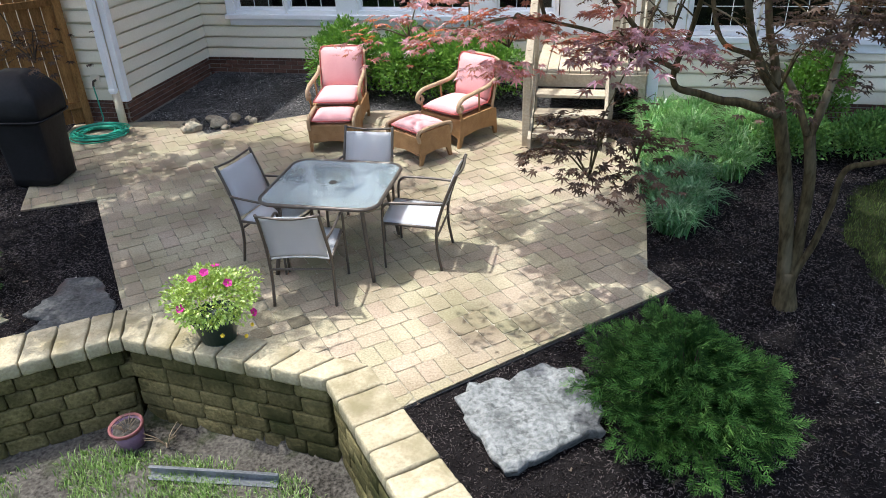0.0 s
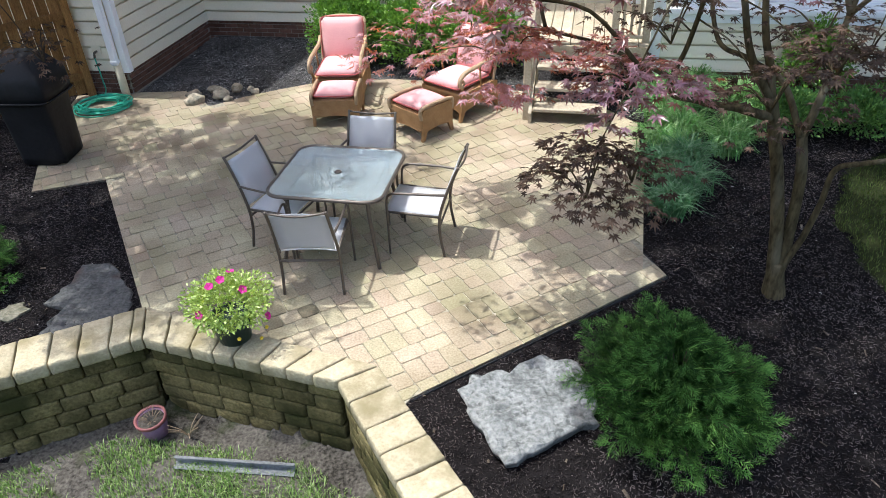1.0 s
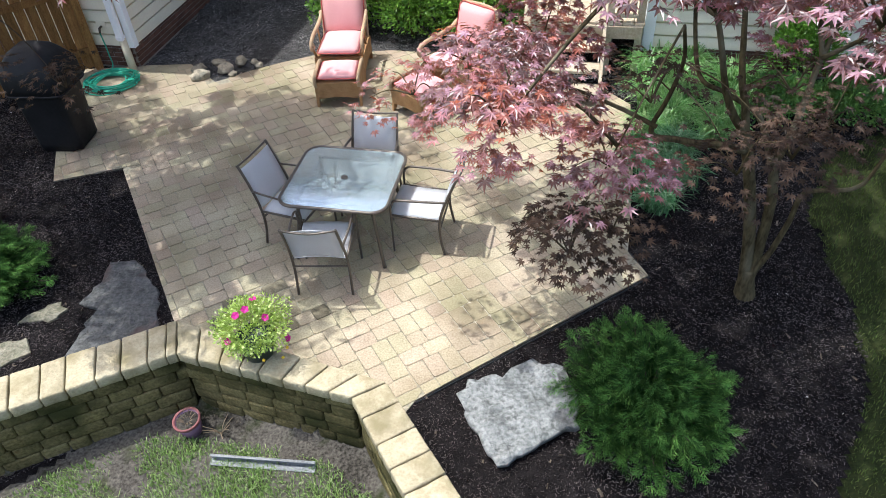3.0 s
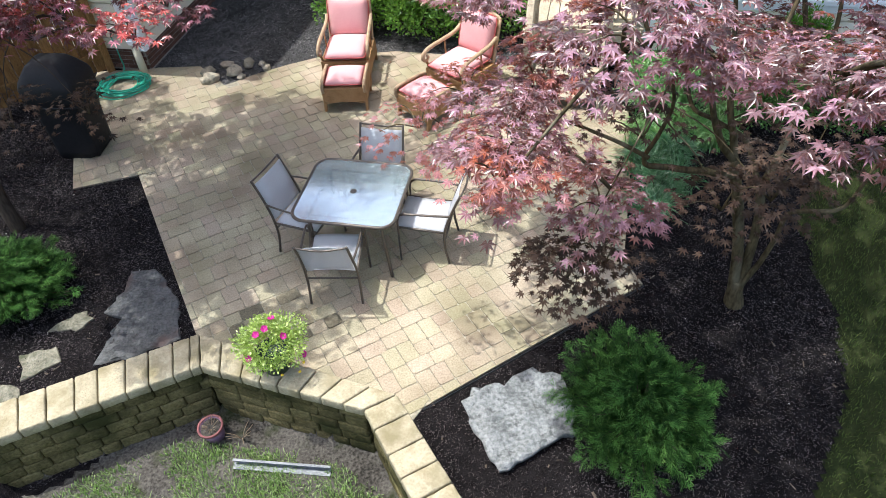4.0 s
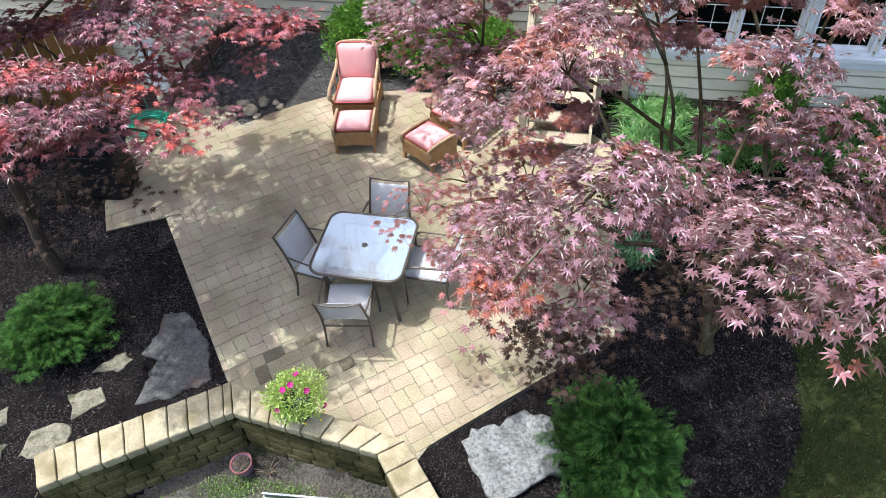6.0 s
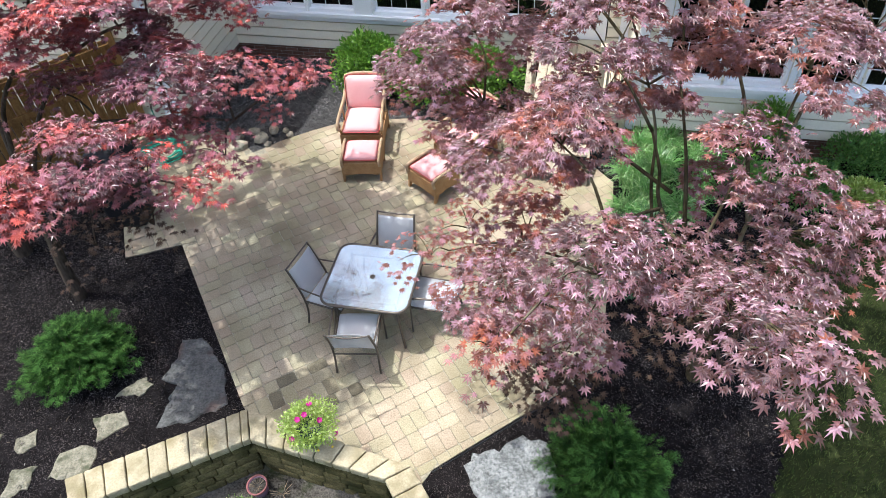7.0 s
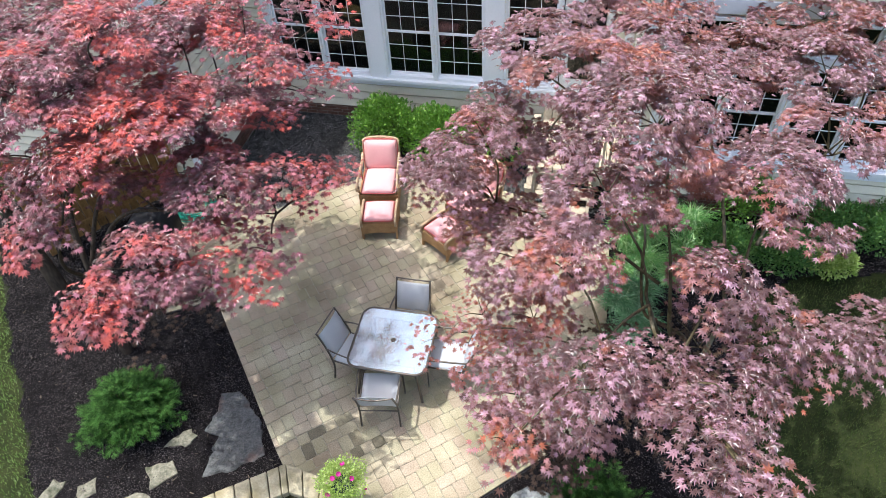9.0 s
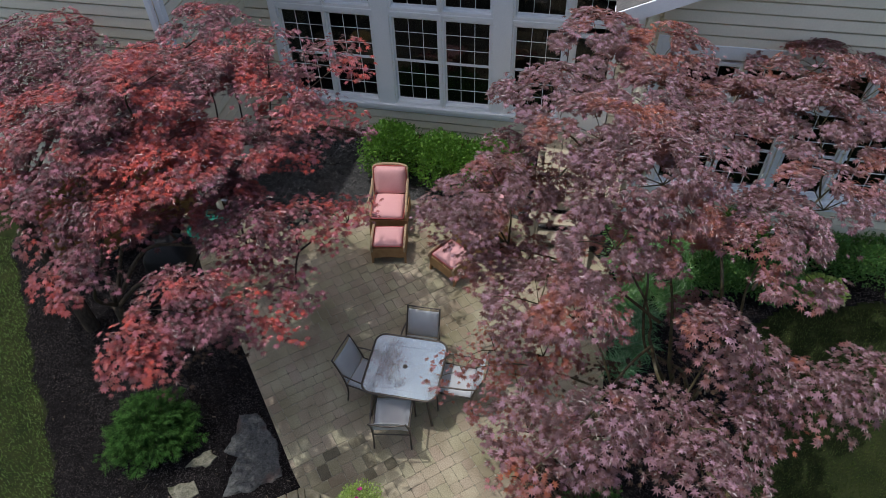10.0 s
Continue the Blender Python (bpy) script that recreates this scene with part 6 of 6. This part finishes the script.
maple_tree("maple_tree", "spreading Japanese maple with dusky pink-red leaves", [
    ([(3.21, 6.27, -0.2), (3.19, 6.27, 0.05), (3.14, 6.27, 0.4), (3.09, 6.27, 0.69), (2.98, 6.27, 1.15), (2.86, 6.27, 1.55), (2.81, 6.27, 1.71)], 0.06, 0.040),
    ([(3.23, 6.25, -0.14), (3.21, 6.26, 0.02), (3.19, 6.26, 0.14), (3.18, 6.26, 0.3)], 0.105, 0.06),
    ([(3.19, 6.26, 0.1), (3.21, 6.25, 0.3), (3.20, 6.25, 0.6), (3.17, 6.25, 1.06), (3.10, 6.26, 1.4)], 0.048, 0.038),
    ([(3.2, 6.24, 0.15), (3.22, 6.21, 0.35), (3.29, 6.2, 0.57), (3.35, 6.2, 0.86), (3.37, 6.18, 1.15), (3.52, 6.1, 1.23), (3.64, 6.0, 1.32), (3.7, 5.95, 1.55), (3.9, 6.0, 2.4)], 0.03, 0.012)], [
    ([(2.81, 6.27, 1.70), (2.69, 6.27, 1.85), (2.61, 6.27, 2.0), (2.55, 6.26, 2.14), (2.42, 6.2, 2.5), (2.30, 6.2, 2.85), (2.2, 6.05, 3.25), (2.1, 6.1, 3.6)], 0.034, 0.010),
    ([(2.81, 6.27, 1.70), (2.76, 6.28, 1.92), (2.69, 6.3, 2.14), (2.66, 6.4, 2.5), (2.6, 6.5, 3.0), (2.5, 6.7, 3.6)], 0.034, 0.010),
    ([(3.10, 6.26, 1.38), (3.17, 6.3, 1.56), (3.21, 6.32, 1.73), (3.25, 6.36, 1.96), (3.30, 6.42, 2.15), (3.42, 6.5, 2.6), (3.46, 6.65, 3.05), (3.7, 6.9, 3.7)], 0.034, 0.010),
    ([(3.08, 6.25, 1.40), (3.02, 6.35, 1.61), (2.97, 6.45, 1.74), (2.87, 6.5, 1.81), (2.71, 6.55, 1.9), (2.54, 6.65, 2.0), (2.5, 6.85, 2.4), (2.5, 7.0, 2.9), (2.4, 7.3, 3.4), (2.2, 7.8, 4.1)], 0.026, 0.010),
    ([(2.83, 6.26, 1.56), (2.66, 6.22, 1.63), (2.53, 6.2, 1.68), (2.40, 6.2, 1.70), (2.24, 6.18, 1.76), (2.07, 6.15, 1.82), (2.02, 6.1, 1.95), (2.05, 6.0, 2.2), (2.0, 5.75, 2.6), (1.9, 5.6, 2.9)], 0.036, 0.010),
    ([(2.04, 6.07, 1.95), (1.83, 6.15, 2.05), (1.66, 6.2, 2.12), (1.45, 6.25, 2.2), (1.0, 6.4, 2.25), (0.55, 6.5, 2.1)], 0.018, 0.007),
    ([(2.35, 6.2, 2.7), (2.2, 5.6, 3.0), (2.2, 5.0, 3.3), (2.1, 4.4, 3.6)], 0.02, 0.009),
    ([(2.35, 6.2, 2.7), (1.9, 5.7, 3.1), (1.4, 5.1, 3.4)], 0.018, 0.008),
    ([(1.9, 5.6, 2.9), (1.7, 5.4, 2.7), (1.45, 5.25, 2.25), (1.3, 5.2, 1.95)], 0.008, 0.003),
    ([(2.65, 6.7, 2.4), (1.9, 7.2, 2.8), (1.0, 7.5, 3.0)], 0.02, 0.008),
    ([(2.4, 7.3, 3.4), (1.9, 8.0, 3.9), (1.5, 8.4, 4.1)], 0.016, 0.008),
    ([(3.5, 6.6, 3.0), (4.0, 7.2, 3.1), (4.6, 7.7, 3.1), (5.2, 8.2, 3.0)], 0.02, 0.008),
    ([(3.3, 6.4, 2.2), (3.4, 7.2, 2.9), (3.5, 8.2, 3.4), (4.3, 9.0, 3.5)], 0.022, 0.008),
    ([(3.3, 6.4, 2.2), (3.2, 5.8, 2.7), (2.9, 5.3, 3.2)], 0.018, 0.008),
], [
    (1.25, 5.15, 1.8, 0.36, 0.30, 0.2), (0.95, 5.95, 2.30, 0.46, 0.40, 0.06), (0.38, 6.4, 2.28, 0.42, 0.26, 0.04), (1.45, 5.2, 2.40, 0.38, 0.38, 0.06), (0.75, 6.55, 2.44, 0.40, 0.34, 0.05), (1.25, 6.35, 2.55, 0.40, 0.38, 0.2), (0.35, 8.3, 2.75, 0.34, 0.30, 0.15),
    (2.3, 5.35, 2.15, 0.44, 0.38, 0.12), (2.9, 6.0, 2.3, 0.44, 0.38, 0.12), (1.9, 5.9, 2.37, 0.44, 0.40, 0.2), (3.5, 5.8, 2.37, 0.44, 0.40, 0.2), (2.45, 5.1, 2.42, 0.30, 0.24, 0.06), (2.72, 5.3, 2.42, 0.30, 0.24, 0.06), (1.52, 5.22, 1.84, 0.18, 0.18, 0.14), (3.05, 6.6, 2.6, 0.36, 0.30, 0.12), (1.95, 6.9, 3.5, 0.5, 0.45, 0.2), (2.9, 7.1, 3.6, 0.5, 0.45, 0.2),
    (2.3, 9.4, 4.45, 0.5, 0.42, 0.2), (3.1, 9.4, 4.2, 0.6, 0.45, 0.2), (5.3, 9.6, 3.8, 0.6, 0.45, 0.2),
    (1.2, 7.3, 3.0, 0.38, 0.36, 0.2), (0.8, 7.4, 2.95, 0.38, 0.34, 0.15), (0.6, 8.1, 3.2, 0.46, 0.42, 0.2), (0.95, 7.7, 3.75, 0.5, 0.45, 0.2), (1.2, 6.6, 3.15, 0.5, 0.45, 0.2), (0.9, 5.3, 2.85, 0.38, 0.38, 0.2), (1.35, 5.8, 3.9, 0.42, 0.42, 0.25),
    (1.4, 4.75, 3.7, 0.42, 0.38, 0.2), (0.75, 4.75, 3.0, 0.22, 0.26, 0.1), (1.9, 5.0, 3.42, 0.38, 0.30, 0.12), (2.12, 4.35, 3.55, 0.38, 0.36, 0.16), (2.05, 3.92, 3.92, 0.22, 0.18, 0.06), (2.10, 3.68, 4.12, 0.20, 0.16, 0.05), (2.02, 3.52, 4.25, 0.15, 0.11, 0.04), (2.55, 4.75, 3.35, 0.36, 0.30, 0.14), (2.9, 5.3, 3.5, 0.38, 0.32, 0.16),
    (3.12, 5.10, 3.0, 0.27, 0.24, 0.12), (3.55, 5.2, 3.26, 0.42, 0.32, 0.12), (4.05, 5.3, 3.2, 0.40, 0.32, 0.12), (2.46, 5.38, 4.0, 0.32, 0.28, 0.14), (1.8, 6.35, 4.2, 0.5, 0.44, 0.25), (2.3, 6.8, 4.55, 0.62, 0.56, 0.25), (1.9, 7.5, 4.55, 0.58, 0.5, 0.25),
    (1.6, 8.5, 4.3, 0.58, 0.46, 0.25), (3.3, 6.4, 3.95, 0.6, 0.55, 0.3), (4.1, 6.9, 3.95, 0.55, 0.5, 0.25), (4.6, 8.15, 4.0, 0.58, 0.50, 0.25), (2.8, 8.5, 4.1, 0.68, 0.46, 0.25),
    (3.9, 8.9, 3.75, 0.68, 0.46, 0.25), (4.9, 9.2, 3.55, 0.66, 0.46, 0.25), (5.3, 8.65, 3.9, 0.55, 0.50, 0.25), (2.2, 8.2, 3.6, 0.42, 0.38, 0.2), (0.75, 7.6, 3.35, 0.36, 0.34, 0.15), (1.5, 8.0, 3.45, 0.42, 0.38, 0.15), (1.15, 8.35, 3.7, 0.36, 0.34, 0.15), (3.0, 7.7, 4.2, 0.55, 0.5, 0.2)], 0.052, 980, M_MAPLE, M_BARK, 21)

C = Vector((-4.22, 8.3, -0.05))
maple_tree("maple_tree", "Japanese maple with scarlet and dusky red leaves", [
    ([C + Vector((0, 0, -0.1)), C + Vector((0.0, 0, 0.5)), C + Vector((0.05, 0.05, 1.1)), C + Vector((0.1, 0.0, 1.6))], 0.085, 0.06)], [
    ([C + Vector((0.1, 0.0, 1.55)), C + Vector((0.6, -0.1, 2.1)), C + Vector((1.2, -0.7, 2.6)), C + Vector((1.9, -1.4, 2.9))], 0.034, 0.010),
    ([C + Vector((0.1, 0.0, 1.6)), C + Vector((0.7, 0.2, 2.4)), C + Vector((1.6, -0.2, 2.8)), C + Vector((2.8, -0.5, 2.9))], 0.032, 0.010),
    ([C + Vector((0.1, 0.0, 1.6)), C + Vector((0.5, 0.4, 2.6)), C + Vector((1.2, 0.8, 3.2)), C + Vector((2.4, 1.2, 3.3))], 0.032, 0.010),
    ([C + Vector((0.1, 0.0, 1.6)), C + Vector((0.3, 0.1, 2.8)), C + Vector((0.9, 0.1, 3.6)), C + Vector((1.3, 0.1, 4.4))], 0.032, 0.010),
    ([C + Vector((0.1, 0.0, 1.6)), C + Vector((0.0, 0.5, 2.7)), C + Vector((0.1, 1.2, 3.6)), C + Vector((0.9, 1.9, 3.7))], 0.03, 0.010),
    ([C + Vector((0.1, 0.0, 1.6)), C + Vector((0.3, -0.6, 2.4)), C + Vector((0.7, -1.1, 3.2)), C + Vector((0.9, -1.2, 3.5))], 0.03, 0.010),
], [
    (-2.72, 6.1, 3.46, 0.34, 0.28, 0.12), (-2.4, 6.6, 3.43, 0.46, 0.38, 0.2), (-2.4, 6.65, 3.1, 0.32, 0.26, 0.10), (-2.45, 7.45, 2.0, 0.30, 0.28, 0.12), (-2.85, 7.0, 2.2, 0.28, 0.26, 0.12), (-1.9, 6.6, 3.23, 0.36, 0.32, 0.15), (-1.5, 6.6, 3.05, 0.24, 0.22, 0.1), (-1.4, 7.15, 3.02, 0.34, 0.30, 0.10),
    (-1.9, 7.55, 3.08, 0.38, 0.34, 0.12), (-1.75, 7.5, 3.5, 0.46, 0.42, 0.2), (-1.3, 7.8, 3.3, 0.42, 0.38, 0.2), (-0.85, 8.2, 3.0, 0.38, 0.34, 0.15), (-2.05, 7.9, 3.5, 0.48, 0.42, 0.2),
    (-2.48, 7.8, 4.22, 0.46, 0.40, 0.16), (-3.15, 7.4, 4.0, 0.42, 0.36, 0.16), (-3.5, 7.0, 3.6, 0.38, 0.34, 0.2), (-2.2, 8.3, 4.0, 0.52, 0.46, 0.2), (-2.8, 8.2, 4.25, 0.56, 0.48, 0.25), (-2.9, 8.5, 4.85, 0.46, 0.42, 0.2),
    (-3.5, 8.1, 4.35, 0.56, 0.48, 0.25), (-1.4, 8.75, 4.15, 0.46, 0.42, 0.2), (-1.7, 8.75, 3.55, 0.48, 0.42, 0.2), (-1.0, 9.35, 3.45, 0.48, 0.42, 0.2), (-1.5, 10.0, 3.4, 0.48, 0.42, 0.2), (-2.25, 9.9, 4.0, 0.56, 0.46, 0.2),
    (-3.2, 10.4, 3.8, 0.56, 0.46, 0.2), (-3.2, 9.3, 4.35, 0.56, 0.48, 0.25), (-4.0, 8.7, 4.3, 0.56, 0.48, 0.25), (-2.3, 9.2, 4.35, 0.5, 0.42, 0.2), (-0.95, 10.1, 3.95, 0.45, 0.42, 0.2), (-2.5, 10.4, 4.4, 0.5, 0.42, 0.2), (-1.65, 9.6, 4.45, 0.48, 0.42, 0.2), (-2.6, 8.9, 3.6, 0.5, 0.42, 0.2), (-3.55, 8.6, 3.55, 0.40, 0.34, 0.12), (-3.75, 7.7, 3.7, 0.36, 0.30, 0.12), (-3.0, 8.0, 3.3, 0.30, 0.26, 0.10), (-4.3, 8.0, 3.9, 0.38, 0.32, 0.14)], 0.052, 1400, M_MAPLE_RED, M_BARK_DARK, 22)

D = Vector((-5.27, 9.23, -0.05))
maple_tree("maple_tree", "tall brown-trunked maple with dusky red leaves beside the lawn", [
    ([D + Vector((0, 0, -0.1)), D + Vector((0.0, 0.0, 0.8)), D + Vector((-0.03, 0.02, 1.6)), D + Vector((-0.02, 0.0, 2.6))], 0.12, 0.08)], [
    ([D + Vector((-0.02, 0.0, 2.5)), D + Vector((0.4, 0.2, 3.1)), D + Vector((0.9, 0.6, 3.7))], 0.05, 0.016),
    ([D + Vector((-0.02, 0.0, 2.5)), D + Vector((-0.4, 0.3, 3.1)), D + Vector((-0.8, 0.8, 3.5))], 0.05, 0.016),
    ([D + Vector((-0.02, 0.0, 2.5)), D + Vector((0.2, 0.8, 3.2)), D + Vector((0.4, 1.8, 3.7))], 0.045, 0.014),
], [
    (-4.2, 9.6, 4.2, 0.56, 0.48, 0.25), (-4.6, 10.3, 4.1, 0.7, 0.6, 0.3), (-5.4, 10.3, 4.0, 0.7, 0.6, 0.3), (-5.0, 9.3, 4.0, 0.6, 0.55, 0.3), (-6.0, 9.6, 3.5, 0.6, 0.55, 0.3), (-5.0, 11.1, 3.9, 0.7, 0.5, 0.3), (-6.2, 10.8, 3.5, 0.7, 0.6, 0.3)], 0.053, 600, M_MAPLE_RED, M_BARK_DARK, 23)

# ---- patio pavers ----
patio = bmesh.new()
lo = [patio.verts.new((x, y, -0.12)) for x, y in PATIO]
hi = [patio.verts.new((x, y, -0.0065)) for x, y in PATIO]
patio.faces.new(hi)
patio.faces.new(lo[::-1])
for k in range(len(PATIO)):
    j = (k + 1) % len(PATIO)
    patio.faces.new((lo[k], lo[j], hi[j], hi[k]))
bmesh.ops.recalc_face_normals(patio, faces=patio.faces)
patio_ob = tagged(new("patio", bm_mesh("patio", patio, M_JOINT)), "tan tumbled concrete paver patio with sandy joints", "patio", kind="structure")

PAVE = radians(25)
UNIT = 0.0755
SIZES = ((2, 2), (3, 2), (2, 3))


def paver_mesh(size, seed, material=M_PAVER):
    """A tumbled paver: a low block with worn corners and an uneven outline."""
    r = random.Random(seed)
    a, b = size[0] * UNIT / 2 - 0.0022, size[1] * UNIT / 2 - 0.0022
    k = 0.020
    ring = [(-a, -b + k), (-a + 0.3 * k, -b + 0.3 * k), (-a + k, -b), (0, -b), (a - k, -b), (a - 0.3 * k, -b + 0.3 * k), (a, -b + k), (a, 0),
            (a, b - k), (a - 0.3 * k, b - 0.3 * k), (a - k, b), (0, b), (-a + k, b), (-a + 0.3 * k, b - 0.3 * k), (-a, b - k), (-a, 0)]
    ring = [(x + r.uniform(-0.0035, 0.0025) * (1 if x > 0 else -1), y + r.uniform(-0.0035, 0.0025) * (1 if y > 0 else -1)) for x, y in ring]
    n = len(ring)
    v = [(x, y, -0.03) for x, y in ring] + [(x, y, -0.0035) for x, y in ring] + [(x * 0.98, y * 0.98, 0.0) for x, y in ring]
    f = [(n * j + k, n * j + (k + 1) % n, n * (j + 1) + (k + 1) % n, n * (j + 1) + k) for j in range(2) for k in range(n)] + [tuple(range(2 * n, 3 * n))]
    return mesh_of("paver", v, f, material)


PAVERS = {sz: [paver_mesh(sz, 100 * sz[0] + 10 * sz[1] + i) for i in range(5)] for sz in SIZES}
DAMP = {sz: paver_mesh(sz, 100 * sz[0] + 10 * sz[1] + 9, M_DAMP) for sz in SIZES}
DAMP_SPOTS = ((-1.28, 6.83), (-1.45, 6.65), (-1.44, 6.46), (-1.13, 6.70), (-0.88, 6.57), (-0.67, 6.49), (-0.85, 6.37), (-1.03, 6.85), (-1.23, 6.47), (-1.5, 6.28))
rp = random.Random(12)
ca, sa = math.cos(PAVE), math.sin(PAVE)
spots = []


def lay(p, q, w, h):
    """One paver whose lower left corner lies at p, q in the bond's own axes, in units."""
    pc, qc = (p + w / 2) * UNIT, (q + h / 2) * UNIT
    pc, qc = pc + 0.012 * math.sin(1.9 * qc + 0.5 * pc), qc + 0.016 * math.sin(1.7 * pc + 0.6 * qc) + 0.006 * math.sin(5.1 * pc)
    spots.append((ca * pc - sa * qc, sa * pc + ca * qc, (w, h)))


q = 12
while q < 180:
    p = -82 - rp.randrange(6)
    if rp.random() < 0.3:
        while p < 125:
            w = rp.choice((2, 2, 3))
            lay(p, q, w, 2)
            p += w
        q += 2
        continue
    while p < 125:
        up = rp.random() < 0.5
        wide = rp.random() < 0.45
        for k in range(2 if wide else 1):
            lay(p + 3 * k, q if up else q + 3, 3 if wide else 2, 2)
        for k in range(3 if wide else 1):
            lay(p + 2 * k, q + 2 if up else q, 2, 3)
        p += 6 if wide else 2
    q += 5
AREA = sum(x0 * y1 - x1 * y0 for (x0, y0), (x1, y1) in zip(PATIO, PATIO[1:] + PATIO[:1]))
EDGES = [(a, b) if AREA > 0 else (b, a) for a, b in zip(PATIO, PATIO[1:] + PATIO[:1])]


def edge_gap(x, y, a, b):
    """How far a place lies from an edge, and how far inside of it."""
    ex, ey = b[0] - a[0], b[1] - a[1]
    ln = math.hypot(ex, ey)
    t = min(1.0, max(0.0, ((x - a[0]) * ex + (y - a[1]) * ey) / ln ** 2))
    return math.hypot(x - a[0] - t * ex, y - a[1] - t * ey), ((y - a[1]) * ex - (x - a[0]) * ey) / ln


def cut(ring, a, b):
    """The part of a convex ring on the inner side of an edge."""
    out = []
    for p, q in zip(ring, ring[1:] + ring[:1]):
        dp, dq = edge_gap(p[0], p[1], a, b)[1], edge_gap(q[0], q[1], a, b)[1]
        if dp >= 0:
            out.append(p)
        if (dp >= 0) != (dq >= 0):
            t = dp / (dp - dq)
            out.append((p[0] + t * (q[0] - p[0]), p[1] + t * (q[1] - p[1])))
    return out


WALL_FOOT = WALL_FRONT + WALL_BACK[::-1]
xs_, ys_ = [s[0] for s in spots], [s[1] for s in spots]
within, under = inside(PATIO, xs_, ys_), inside(WALL_FOOT, xs_, ys_)
whole, cut_spots = [], []
for s, ok, low in zip(spots, within, under):
    if low:
        continue
    gaps = [(e, *edge_gap(s[0], s[1], *e)) for e in EDGES]
    close = [e for e, d, _ in gaps if d < 0.135]
    if close:
        cut_spots.append((s, close))
    elif ok:
        whole.append(s)
near = sorted(whole, key=lambda s: (s[0] - 0.5) ** 2 + (s[1] - 6.0) ** 2)
rest_v, rest_f = [], []
for i, (x, y, ln) in enumerate(near):
    m = pose(x, y, rp.uniform(-0.003, 0.003), rp.uniform(-0.7, 0.7), rp.uniform(-0.7, 0.7), 25 + rp.uniform(-2.6, 2.6))
    me = rp.choice(PAVERS[ln])
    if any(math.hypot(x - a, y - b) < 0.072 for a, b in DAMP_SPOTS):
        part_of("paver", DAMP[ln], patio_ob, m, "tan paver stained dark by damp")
    elif i < 290:
        part_of("paver", me, patio_ob, m)
    else:
        b = len(rest_v)
        rest_v += [m @ v.co for v in me.vertices]
        rest_f += [tuple(b + k for k in f.vertices) for f in me.polygons]
for (x, y, ln), close in cut_spots:
    a, b = ln[0] * UNIT / 2 - 0.004, ln[1] * UNIT / 2 - 0.004
    ring = [(x + ca * p - sa * q, y + sa * p + ca * q) for p, q in ((-a, -b), (a, -b), (a, b), (-a, b))]
    for e in close:
        ring = cut(ring, *e) if ring else ring
    if len(ring) < 3:
        continue
    cx, cy = sum(p[0] for p in ring) / len(ring), sum(p[1] for p in ring) / len(ring)
    if not inside(PATIO, [cx], [cy])[0]:
        continue
    n, base = len(ring), len(rest_v)
    rest_v += [(p[0], p[1], z) for z in (-0.05, -0.004) for p in ring] + [(cx + 0.95 * (p[0] - cx), cy + 0.95 * (p[1] - cy), 0.0) for p in ring]
    rest_f += [(base + n * j + k, base + n * j + (k + 1) % n, base + n * (j + 1) + (k + 1) % n, base + n * (j + 1) + k) for j in range(2) for k in range(n)] + [tuple(base + 2 * n + k for k in range(n))]
rest = part_of("far_pavers", mesh_of("far_pavers", rest_v, rest_f, M_PAVER), patio_ob)
tagged(rest, "tan tumbled concrete pavers with sandy joints", kind="stuff")
